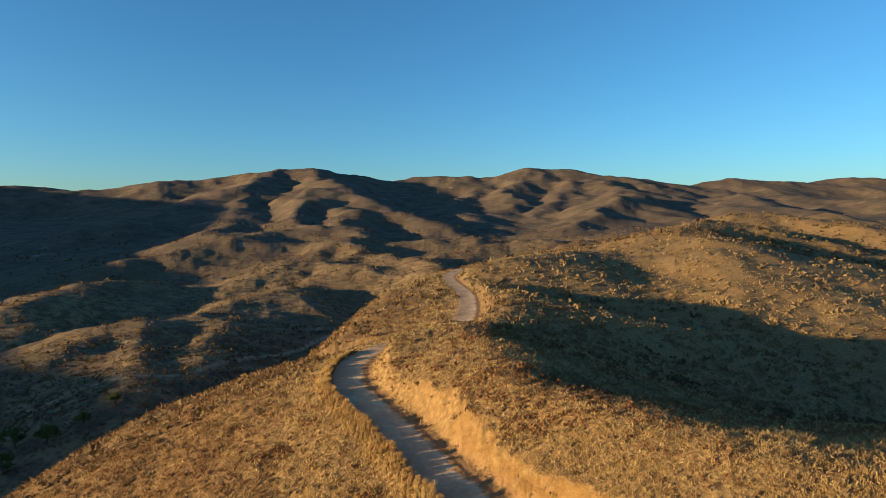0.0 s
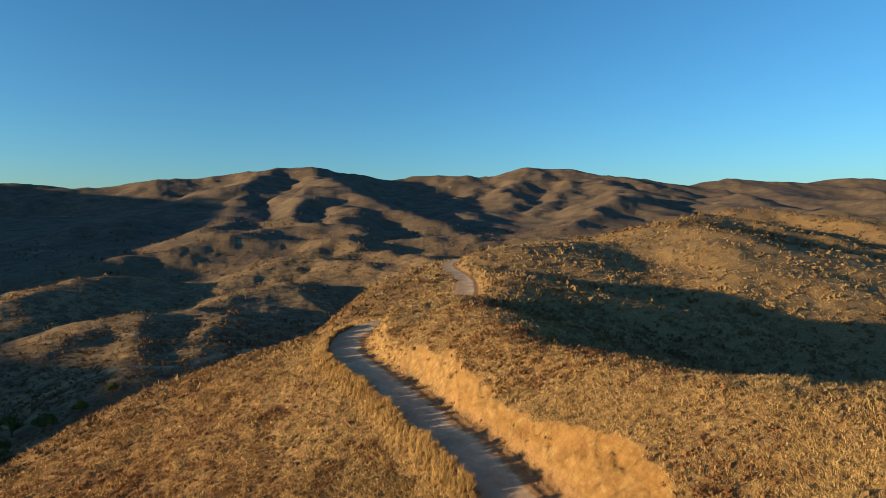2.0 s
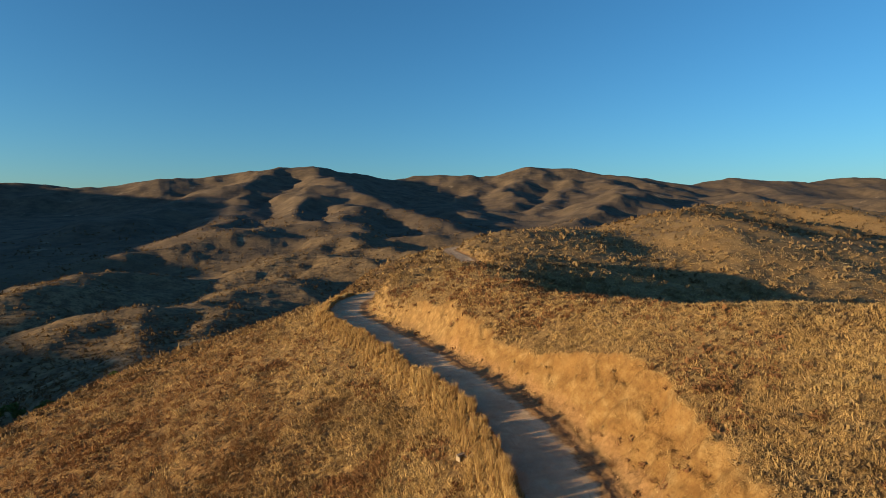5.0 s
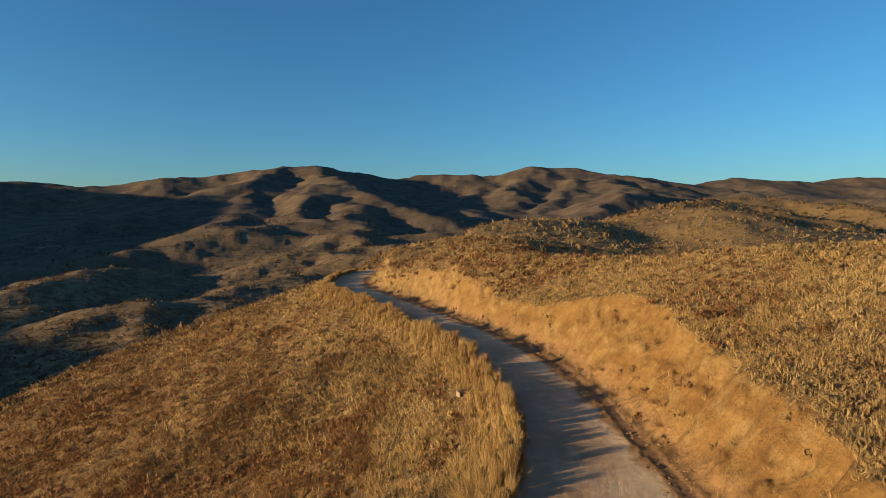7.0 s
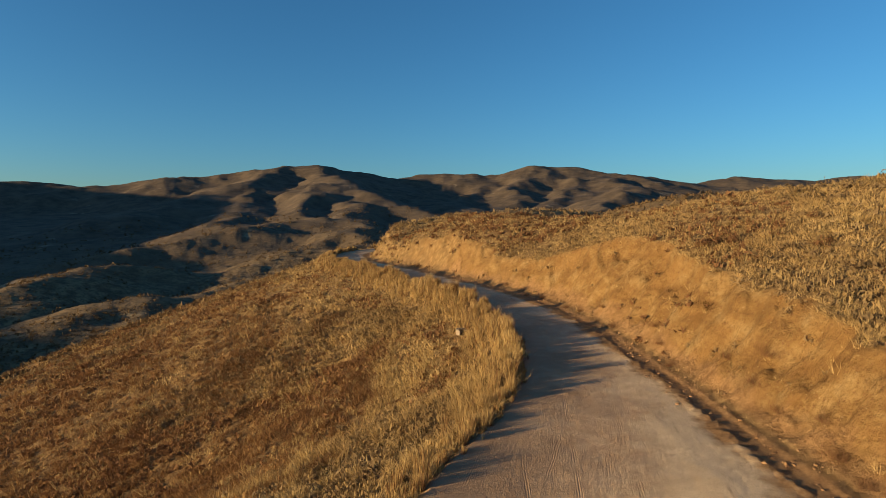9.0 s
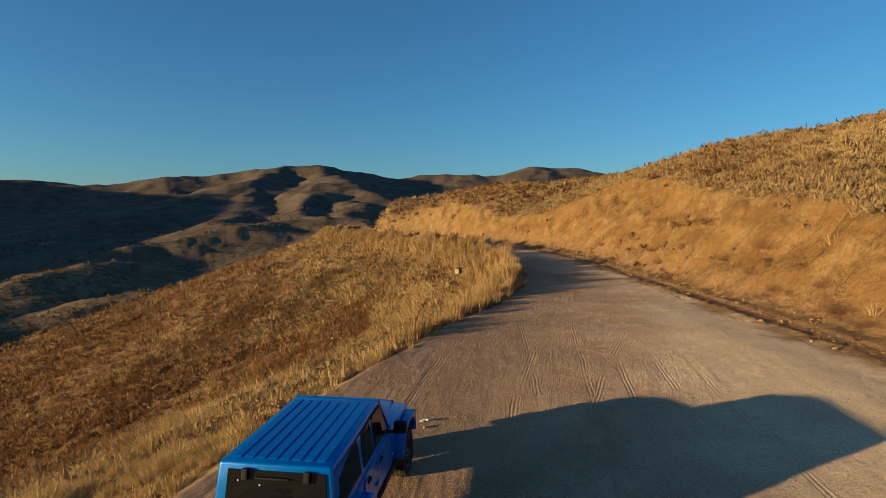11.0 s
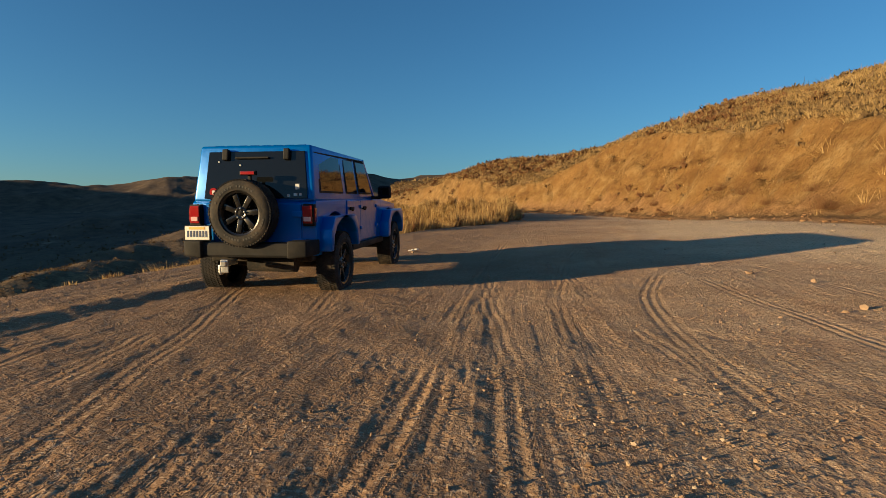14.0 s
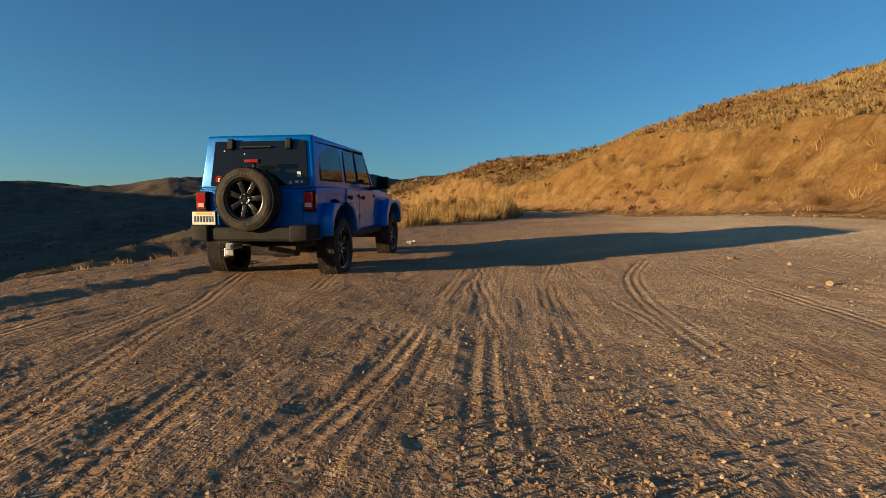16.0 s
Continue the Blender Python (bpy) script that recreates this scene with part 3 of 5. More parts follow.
    lines = g.math("MULTIPLY", g.math("ADD", g.noise(20.0, 3, 0.65, cv4.outputs[0], 0.25), g.noise(7.0, 3, 0.6, cv4.outputs[0], 0.3)), 0.17)
    worn = g.ramp(g.noise(0.55, 4, 0.6, g.coords((1, 0.4, 1))), (0.40, 0.12), (0.56, 1.0))
    stony = g.ramp(g.noise(0.8, 5, 0.65), (0.40, 0.5), (0.62, 1.2))
    road_relief = g.math("ADD", g.math("MULTIPLY", clods, stony), g.math("ADD", g.math("MULTIPLY", lines, worn), printed))
    far_relief = g.math("ADD", g.math("MULTIPLY", g.noise(0.12, 7, 0.8), 9.0), g.math("MULTIPLY", dots, -3.0))
    near_relief = g.math("ADD", g.math("MULTIPLY", clods, 1.6), g.math("MULTIPLY", g.noise(2.2, 6, 0.75), 1.2))
    near_relief = g.math("ADD", near_relief, g.math("ADD", g.math("MULTIPLY", mound, 1.1), g.math("MULTIPLY", hummock, 1.2)))
    gully = g.math("ADD", g.math("MULTIPLY", g.noise(1.1, 7, 0.74, g.coords((1, 1, 0.8))), 2.6), g.math("MULTIPLY", g.noise(5.0, 5, 0.7), 1.0))
    near_relief = g.math("MULTIPLY", near_relief, g.math("SUBTRACT", 1.0, g.math("MULTIPLY", yonder, 0.55)))
    near_relief = g.mix(g.attr("cut"), near_relief, gully)
    near_relief = g.mix(g.attr("road"), near_relief, road_relief)
    relief = g.mix(g.ramp(away, (0.3, 0.0), (0.9, 1.0)), near_relief, far_relief)
    g.bump(relief, 1.0, 0.14)
    return g.mat


GROUND = make_ground()


def leafy(name, low, mid, high, brown, rough=0.9):
    g = Nodes(name, rough=rough, spec=0.2)
    base = g.ramp(g.island(), (0.0, low), (0.5, mid), (1.0, high))
    base = g.mix(g.ramp(g.noise(0.22, 5, 0.65), (0.40, 0.0), (0.62, 0.8)), base, low)
    base = g.mix(g.ramp(g.noise(0.06, 5, 0.65), (0.40, 0.0), (0.58, 0.85)), base, brown)
    g.colour(base)
    thin = g.n.new("ShaderNodeBsdfTranslucent")
    g.l.new(base, thin.inputs[0])
    both = g.n.new("ShaderNodeMixShader")
    both.inputs[0].default_value = 0.28
    g.l.new(g.out.outputs[0], both.inputs[1])
    g.l.new(thin.outputs[0], both.inputs[2])
    g.l.new(both.outputs[0], g.n["Material Output"].inputs[0])
    return g.mat


STRAW = leafy("straw_grass", (0.36, 0.235, 0.088), (0.54, 0.38, 0.150), (0.68, 0.515, 0.235), (0.38, 0.255, 0.104))
STRAW_MOUND = leafy("straw_mounds", (0.27, 0.182, 0.074), (0.385, 0.272, 0.115), (0.50, 0.37, 0.165), (0.29, 0.194, 0.080))
TAWNY = leafy("tawny_grass", (0.17, 0.088, 0.033), (0.29, 0.165, 0.061), (0.42, 0.26, 0.105), (0.15, 0.075, 0.029))
RUSSET = leafy("russet_brush", (0.13, 0.064, 0.027), (0.20, 0.103, 0.043), (0.30, 0.168, 0.07), (0.17, 0.085, 0.036))
SAGE = leafy("grey_sagebrush", (0.15, 0.096, 0.045), (0.24, 0.162, 0.078), (0.33, 0.232, 0.115), (0.19, 0.126, 0.058))
DUSKY = leafy("dark_dry_brush", (0.10, 0.062, 0.029), (0.15, 0.098, 0.046), (0.22, 0.15, 0.072), (0.12, 0.076, 0.035))
GREEN = leafy("tree_leaves", (0.08, 0.10, 0.025), (0.12, 0.15, 0.04), (0.18, 0.20, 0.055), (0.09, 0.11, 0.03))
bark_n = Nodes("bark", rough=0.95)
bark_n.colour(bark_n.ramp(bark_n.noise(6, 5, 0.7, bark_n.coords((1, 1, 0.2))), (0.3, (0.06, 0.045, 0.03)), (0.7, (0.16, 0.12, 0.085))))
BARK = bark_n.mat
stone_n = Nodes("field_stone", rough=0.95, spec=0.2)
stone_n.colour(stone_n.mix(stone_n.ramp(stone_n.noise(9, 5, 0.7), (0.35, 0.0), (0.7, 0.6)), stone_n.ramp(stone_n.island(), (0.0, (0.24, 0.15, 0.085)), (0.7, (0.36, 0.245, 0.15)), (1.0, (0.50, 0.39, 0.27))), (0.2, 0.14, 0.09)))
stone_n.bump(stone_n.noise(14, 4, 0.7), 0.5, 0.02)
STONE = stone_n.mat
clod_n = Nodes("earth_clods", rough=0.95, spec=0.1)
clod_n.colour(clod_n.mix(clod_n.ramp(clod_n.noise(9, 5, 0.7), (0.35, 0.0), (0.7, 0.6)), clod_n.ramp(clod_n.island(), (0.0, (0.20, 0.11, 0.05)), (1.0, (0.38, 0.23, 0.11))), (0.16, 0.09, 0.04)))
CLOD = clod_n.mat


def painted(name, c, rough=0.3, metal=0.0, dust=0.25, coat=0.0, dirt=(0.30, 0.22, 0.14), spec=0.5):
    g = Nodes(name, rough=rough, metal=metal, spec=spec)
    film = g.ramp(g.noise(5, 6, 0.75), (0.45, 0.0), (0.75, dust))
    g.colour(g.mix(film, c, dirt))
    g.rough(g.ramp(g.noise(9, 4, 0.6), (0.35, rough), (0.8, min(1.0, rough + 0.18))))
    g.set(**{"Coat Weight": coat, "Coat Roughness": 0.08})
    return g.mat


BLUE = painted("blue_car_paint", (0.0, 0.135, 0.50), 0.28, 0.3, 0.04, 0.5)
BLACK = painted("black_plastic", (0.007, 0.007, 0.0075), 0.6, 0, 0.04, spec=0.25)
BUMPER = painted("dusty_grey_plastic", (0.011, 0.0105, 0.010), 0.7, 0, 0.06, spec=0.25)
RUBBER = painted("dusty_rubber", (0.018, 0.017, 0.016), 0.75, 0, 0.28, spec=0.3)
WHITE_LETTER = painted("worn_tyre_lettering", (0.05, 0.048, 0.043), 0.7, 0, 0.2)
RIM = painted("gloss_black_alloy", (0.012, 0.012, 0.013), 0.22, 0.5, 0.1, 0.6)
CHROME = painted("bright_steel", (0.6, 0.6, 0.6), 0.25, 1.0, 0.1)
UNDER = painted("dark_underbody", (0.012, 0.011, 0.010), 0.9, 0, 0.3)
glass_n = Nodes("tinted_glass", rough=0.03)
glass_n.colour((0.008, 0.009, 0.010))
glass_n.set(**{"Specular IOR Level": 0.35})
GLASS = glass_n.mat
RED = painted("red_lens", (0.30, 0.010, 0.010), 0.12, 0, 0.12, 0.8)
PALE_LENS = painted("pale_lens", (0.7, 0.45, 0.42), 0.15, 0, 0.1, 0.5)
PLATE = painted("plate_white", (0.72, 0.70, 0.62), 0.45, 0, 0.2)
PLATE_YELLOW = painted("plate_yellow", (0.75, 0.42, 0.08), 0.45, 0, 0.2)
NAVY = painted("plate_ink", (0.03, 0.05, 0.12), 0.5, 0, 0.1)
STICKER = painted("pale_sticker", (0.6, 0.6, 0.58), 0.5, 0, 0.1)
WOOD = painted("weathered_wood", (0.25, 0.19, 0.13), 0.9, 0, 0.3)
PAPER = painted("white_litter", (0.6, 0.58, 0.55), 0.8, 0, 0.2)

ground_mesh.materials.append(GROUND)
ground = tagged(new("ground", ground_mesh), "dry golden hills with a graded dirt road cut into them", "ground", kind="structure")

# ---- the car ----


def part(name, bm, material, parent, label="", smooth_angle=None):
    me = bpy.data.meshes.new(name)
    bmesh.ops.recalc_face_normals(bm, faces=bm.faces)
    bm.to_mesh(me)
    bm.free()
    me.materials.append(material)
    if smooth_angle:
        me.polygons.foreach_set("use_smooth", np.ones(len(me.polygons), bool))
        me.set_sharp_from_angle(angle=radians(smooth_angle))
    ob = new(name, me)
    ob.parent = parent
    return tagged(ob, label)


def bevelled(bm, width, segments=2):
    if width:
        bmesh.ops.bevel(bm, geom=bm.edges[:], offset=width, segments=segments, profile=0.5, affect="EDGES", clamp_overlap=True)
    return bm


def block(c, size, bevel=0.01, m=None, bm=None):
    """A box at c with rounded edges."""
    piece = bmesh.new()
    bmesh.ops.create_cube(piece, size=1, matrix=Matrix.Translation(c) @ (m or Matrix()) @ Matrix.Diagonal((*size, 1)))
    bevelled(piece, bevel)
    return join(bm, piece)


def join(bm, piece):
    if bm is None:
        return piece
    me = bpy.data.meshes.new("tmp")
    piece.to_mesh(me)
    piece.free()
    bm.from_mesh(me)
    bpy.data.meshes.remove(me)
    return bm


def extrude_x(profile, x0, x1, bevel=0.0, bm=None, top=None):
    """A profile of (y, z) drawn from x0 to x1."""
    piece = bmesh.new()
    a = [piece.verts.new((x0, y, z)) for y, z in profile]
    b = [piece.verts.new((x1, y, z)) for y, z in profile]
    piece.faces.new(a)
    piece.faces.new(b[::-1])
    n = len(a)
    for i in range(n):
        piece.faces.new((a[i], b[i], b[(i + 1) % n], a[(i + 1) % n]))
    bmesh.ops.recalc_face_normals(piece, faces=piece.faces)
    bevelled(piece, bevel)
    return join(bm, piece)


def hull(corners_low, corners_high, bevel=0.02):
    """A lofted solid between two rings of corners."""
    piece = bmesh.new()
    a = [piece.verts.new(p) for p in corners_low]
    b = [piece.verts.new(p) for p in corners_high]
    piece.faces.new(a)
    piece.faces.new(b[::-1])
    n = len(a)
    for i in range(n):
        piece.faces.new((a[i], b[i], b[(i + 1) % n], a[(i + 1) % n]))
    bmesh.ops.recalc_face_normals(piece, faces=piece.faces)
    return bevelled(piece, bevel, 3)


def slab(corners, thick, normal, bevel=0.006):
    """A four-cornered sheet with thickness, pushed along its normal."""
    nv = Vector(normal).normalized() * thick
    return hull([tuple(Vector(c)) for c in corners], [tuple(Vector(c) + nv) for c in corners], bevel)


def ring(profile, steps=40, axis="X", bm=None):
    """A profile of (along, radius) turned about an axis."""
    piece = bmesh.new()
    rows = []
    for i in range(steps):
        a = 2 * math.pi * i / steps
        rows.append([piece.verts.new((u, r * math.cos(a), r * math.sin(a)) if axis == "X" else (r * math.cos(a), u, r * math.sin(a))) for u, r in profile])
    for i in range(steps):
        p, q = rows[i], rows[(i + 1) % steps]
        for j in range(len(profile) - 1):
            piece.faces.new((p[j], q[j], q[j + 1], p[j + 1]))
    return join(bm, piece)


def tyre_mesh():
    w, r = 0.13, 0.400
    bm = ring([(-0.10, 0.255), (-w, 0.275), (-w - 0.006, 0.325), (-w + 0.003, 0.365), (-0.110, r - 0.008), (-0.06, r), (0.06, r), (0.110, r - 0.008), (w - 0.003, 0.365), (w + 0.006, 0.325), (w, 0.275), (0.10, 0.255)], 56)
    for i in range(64):
        a = 2 * math.pi * i / 64
        for k, x in enumerate((-0.104, -0.062, -0.020, 0.020, 0.062, 0.104)):
            b = a + (0.049 if k % 2 else 0)
            turn = Matrix.Rotation(b, 4, "X")
            piece = bmesh.new()
            bmesh.ops.create_cube(piece, size=1, matrix=turn @ Matrix.Translation((x, 0, r - (0.004 if k in (0, 5) else 0.0))) @ Matrix.Rotation(0.45 if k % 2 else -0.45, 4, "Z") @ Matrix.Diagonal((0.034, 0.026, 0.014, 1)))
            bm = join(bm, piece)
    return bm


def rim_mesh():
    bm = ring([(-0.10, 0.255), (0.085, 0.238), (0.105, 0.252), (0.117, 0.262), (0.110, 0.244), (0.07, 0.222), (-0.02, 0.215), (-0.03, 0.02)], 48)
    for i in range(7):
        turn = Matrix.Rotation(2 * math.pi * i / 7, 4, "X")
        spoke = hull([(0.035, -0.030, 0.05), (0.035, 0.030, 0.05), (0.075, 0.030, 0.05), (0.075, -0.030, 0.05)],
                     [(0.055, -0.043, 0.232), (0.055, 0.043, 0.232), (0.090, 0.036, 0.232), (0.090, -0.036, 0.232)], 0.008)
        bmesh.ops.transform(spoke, matrix=turn, verts=spoke.verts)
        bm = join(bm, spoke)
    bm = ring([(0.02, 0.085), (0.078, 0.080), (0.088, 0.062), (0.082, 0.04), (0.090, 0.034), (0.092, 0.0)], 24, bm=bm)
    return bm


def nuts_mesh():
    bm = None
    for i in range(5):
        a = 2 * math.pi * i / 5
        m = Matrix.Translation((0.088, 0.058 * math.cos(a), 0.058 * math.sin(a)))
        bm = block((0, 0, 0), (0.03, 0.02, 0.02), 0.005, m, bm)
    return bm


def lettering_mesh(r0, count, start, spread, x):
    """Raised pale marks round the sidewall."""
    bm = None
    for i in range(count):
        if i % 7 == 6:
            continue
        turn = Matrix.Rotation(start + spread * i / count, 4, "X")
        bm = block((0, 0, 0), (0.004, 0.020, 0.026), 0.002, turn @ Matrix.Translation((x, 0, r0)), bm)
    return bm


def wheel(car, m, name="wheel", lettered=False):
    hub = part(name, tyre_mesh(), RUBBER, car, "dusty all-terrain tyre on a black alloy rim", 40)
    hub.matrix_local = m
    part("rim", rim_mesh(), RIM, hub, "gloss black split-spoke alloy rim", 35)
    part("wheel_nuts", nuts_mesh(), CHROME, hub, "bright wheel nuts")["kind"] = "stuff"
    bm = lettering_mesh(0.318, 15, -0.9, 1.9, 0.137)
    bm = join(bm, lettering_mesh(0.318, 18, 2.2, 2.1, 0.137))
    part("sidewall_lettering", bm, WHITE_LETTER, hub, "pale raised sidewall lettering")["kind"] = "stuff"
    return hub


def arch(cy, r, z, n, y0=None):
    """Points of a wheel opening, from front to rear."""
    return [(cy + r * math.cos(math.pi * i / n), z + r * math.sin(math.pi * i / n)) for i in range(n + 1)]


def build_car():
    car = new("car")
    tagged(car, "bright blue four-door off-road car with black wheels, parked on dirt", "car")
    # lower body with its two wheel openings
    side = [(-0.66, 0.56), (-0.69, 0.62), (-0.69, 1.16), (-0.66, 1.19), (2.05, 1.20), (2.10, 1.22), (3.38, 1.12), (3.42, 1.05), (3.42, 0.70)]
    side += arch(2.946, 0.50, 0.56, 10) + arch(0.0, 0.50, 0.56, 10)
    tub = extrude_x(side, -0.77, 0.77, 0.012)
    part("body", tub, BLUE, car, "dusty bright blue body shell", 40)
    # the bonnet narrows to the grille
    part("bonnet", hull([(-0.66, 2.06, 1.17), (0.66, 2.06, 1.17), (0.52, 3.44, 1.06), (-0.52, 3.44, 1.06)],
                        [(-0.62, 2.06, 1.27), (0.62, 2.06, 1.27), (0.46, 3.40, 1.16), (-0.46, 3.40, 1.16)], 0.03), BLUE, car, "", 40)
    grille = part("grille", block((0, 3.45, 0.93), (1.0, 0.06, 0.44), 0.02), BLUE, car)
    for i in range(7):
        part("grille_slot", block((-0.27 + 0.09 * i, 3.482, 0.97), (0.05, 0.014, 0.26), 0.006), UNDER, grille)
    for s in (-1, 1):
        part("headlight", ring([(3.46, 0.09), (3.50, 0.088), (3.51, 0.06), (3.512, 0.0)], 20, "Y"), STICKER, car, "round clear headlight").location = (s * 0.40, 0, 0.99)
    part("front_bumper", block((0, 3.58, 0.62), (1.5, 0.20, 0.2), 0.03), BUMPER, car)
    # hard top, leaning in towards the roof
    low = [(-0.765, -0.69, 1.18), (0.765, -0.69, 1.18), (0.755, 1.98, 1.18), (-0.755, 1.98, 1.18)]
    high = [(-0.69, -0.60, 1.83), (0.70, -0.60, 1.83), (0.68, 1.62, 1.81), (-0.67, 1.62, 1.81)]
    top = part("hardtop", hull(low, high, 0.035), BLUE, car, "blue moulded hard top with lengthwise ribs", 40)
    for i in range(8):
        x = -0.525 + 0.15 * i
        part("roof_rib", extrude_x([(-0.50, 1.824), (-0.46, 1.845), (1.46, 1.829), (1.52, 1.80)], x - 0.055, x + 0.055, 0.005), BLUE, top)
    part("rain_gutter", block((0.70, 0.5, 1.755), (0.02, 2.1, 0.016), 0.004, Matrix.Rotation(radians(0.5), 4, "X")), BLACK, top)
    part("rain_gutter", block((-0.70, 0.5, 1.755), (0.02, 2.1, 0.016), 0.004, Matrix.Rotation(radians(0.5), 4, "X")), BLACK, top)

    def wall_x(z, out=0.0):
        return 0.765 - (z - 1.18) * 0.085 / 0.62 + out

    def rear_y(z, out=0.0):
        return -0.69 + (z - 1.18) * 0.09 / 0.62 - out

    # windscreen
    part("windscreen_frame", slab([(-0.74, 2.09, 1.20), (0.74, 2.09, 1.20), (0.67, 1.66, 1.78), (-0.67, 1.66, 1.78)], 0.05, (0, 0.8, 0.6), 0.01), BLUE, car)
    part("windscreen", slab([(-0.68, 2.125, 1.26), (0.68, 2.125, 1.26), (0.62, 1.745, 1.74), (-0.62, 1.745, 1.74)], 0.012, (0, 0.8, 0.6), 0.003), GLASS, car, "dark windscreen glass")
    # side windows and doors
    spans = ((-0.46, 0.36, -0.42, 0.36, "quarter_window"), (0.56, 1.02, 0.56, 0.97, "rear_door_window"), (1.16, 1.80, 1.13, 1.60, "front_door_window"))
    for s in (-1, 1):
        for a, b, ta, tb, nm in spans:
            z0, z1 = 1.30, 1.73
            q = [(s * wall_x(z0, 0.002), a, z0), (s * wall_x(z0, 0.002), b, z0), (s * wall_x(z1, 0.002), tb, z1), (s * wall_x(z1, 0.002), ta, z1)]
            g = [Vector(p) for p in q]
            c = sum(g, Vector()) / 4
            rim = [tuple(c + (p - c) * (1.10 if i in (0, 1) else 1.12)) for i, p in enumerate(g)]
            fr = part(nm, slab(rim, 0.006, (s, 0, 0.14), 0.003), BLACK, car, "tinted side window in a black rubber frame")
            part("pane", slab([tuple(p) for p in q], 0.012, (s, 0, 0.14), 0.003), GLASS, fr, "dark tinted pane")
        for y0, y1, nm in ((0.47, 1.09, "rear_door"), (1.10, 1.98, "front_door")):
            outline = [(y0, 0.62 if y0 > 1 else 0.92), (y0, 1.19), (y1, 1.19), (y1, 0.62)] if y0 > 1 else [(0.62, 0.60), (0.50, 0.78), (0.47, 0.95), (0.47, 1.19), (y1, 1.19), (y1, 0.60)]
            door = part(nm, extrude_x(outline, s * 0.768, s * 0.788, 0.006), BLUE, car, "blue flat-sided door")
            hx = y0 + 0.10
            part("door_handle", block((s * 0.812, hx + 0.03, 1.08), (0.03, 0.15, 0.04), 0.01), BLACK, door, "black door handle")
            part("handle_button", ring([(0, 0.028), (0.02, 0.026), (0.025, 0.0)], 12), BLACK, door).matrix_local = Matrix.Translation((s * 0.79, hx + 0.11, 1.07)) @ Matrix.Rotation(0 if s > 0 else math.pi, 4, "Z")
            for z in (0.80, 1.10):
                part("door_hinge", block((s * 0.80, y1 + 0.01, z), (0.03, 0.10, 0.045), 0.008), BLUE, door)
        # flares
        for cy, nm in ((0.0, "rear_flare"), (2.946, "front_flare")):
            outer = [(cy + 0.60, 0.60), (cy + 0.60, 0.84), (cy + 0.44, 1.005), (cy - 0.44, 1.005), (cy - 0.56, 0.86), (cy - 0.60, 0.60)]
            if nm == "front_flare":
                outer = [(cy + 0.56, 0.80), (cy + 0.54, 0.98), (cy + 0.42, 1.03), (cy - 0.44, 1.03), (cy - 0.60, 0.84), (cy - 0.66, 0.58)]
            inner = [(cy + 0.50 * math.cos(math.pi * i / 8), 0.60 + 0.39 * math.sin(math.pi * i / 8) ** 0.8) for i in range(9)][::-1]
            part(nm, extrude_x(outer + inner, s * 0.72, s * 0.925, 0.018), BLUE, car, "body-coloured wheel arch flare", 40)
        part("rock_rail", block((s * 0.77, 1.47, 0.55), (0.10, 1.75, 0.09), 0.02), BLACK, car, "black side step rail")
        mirror = part("door_mirror", block((s * 0.97, 1.86, 1.31), (0.21, 0.10, 0.20), 0.035), BLACK, car, "black door mirror")
        # tinted glass stands in for the dark reflection in the mirror
        part("mirror_glass", block((s * 0.97, 1.807, 1.31), (0.165, 0.008, 0.15), 0.003), GLASS, mirror, "dark mirror glass")
        part("mirror_arm", block((s * 0.82, 1.88, 1.225), (0.16, 0.05, 0.05), 0.012), BLACK, mirror)
        # tail lights
        tl = part("tail_light", block((s * 0.705, -0.72, 1.03), (0.14, 0.08, 0.25), 0.012), BLACK, car, "square tail light in a black housing")
        part("lens", block((s * 0.70, -0.772, 1.035), (0.115, 0.02, 0.20), 0.006), RED, tl, "red tail lens")
        part("reverse_lens", block((s * 0.70, -0.785, 0.985), (0.085, 0.012, 0.05), 0.003), PALE_LENS, tl, "pale reversing lens")
        part("side_lens", block((s * 0.782, -0.725, 1.03), (0.01, 0.05, 0.16), 0.003), RED, tl)
    # tailgate and rear glass
    gate = part("tailgate", extrude_x([(-0.695, 0.60), (-0.72, 0.62), (-0.72, 1.155), (-0.695, 1.165)], -0.59, 0.60, 0.006), BLUE, car, "blue swing tailgate")
    part("tailgate_handle", block((-0.50, -0.735, 1.05), (0.10, 0.03, 0.07), 0.01), BLACK, gate)
    for z in (0.72, 1.04):
        part("tailgate_hinge", block((0.58, -0.735, z), (0.16, 0.035, 0.07), 0.01), BLUE, gate)
    z0, z1 = 1.215, 1.755
    glass_q = [(-0.61, rear_y(z0, 0.004), z0), (0.68, rear_y(z0, 0.004), z0), (0.63, rear_y(z1, 0.004), z1), (-0.565, rear_y(z1, 0.004), z1)]
    rear = part("rear_window", slab(glass_q, 0.02, (0, -1, 0.14), 0.006), GLASS, car, "dark tinted rear window")
    for x in (-0.34, 0.42):
        part("window_hinge", block((x, rear_y(1.71, 0.04), 1.72), (0.075, 0.06, 0.13), 0.014, Matrix.Rotation(radians(-8), 4, "X")), BLACK, rear, "black glass hinge")
    part("rear_wiper", block((-0.01, rear_y(1.68, 0.05), 1.685), (0.42, 0.02, 0.022), 0.006), BLACK, rear)
    for x, z in ((-0.43, 1.64), (-0.16, 1.60)):
        part("glass_stud", ring([(0, 0.012), (-0.012, 0.010), (-0.014, 0)], 10, "Y"), STICKER, rear).location = (x, rear_y(z, 0.024), z)
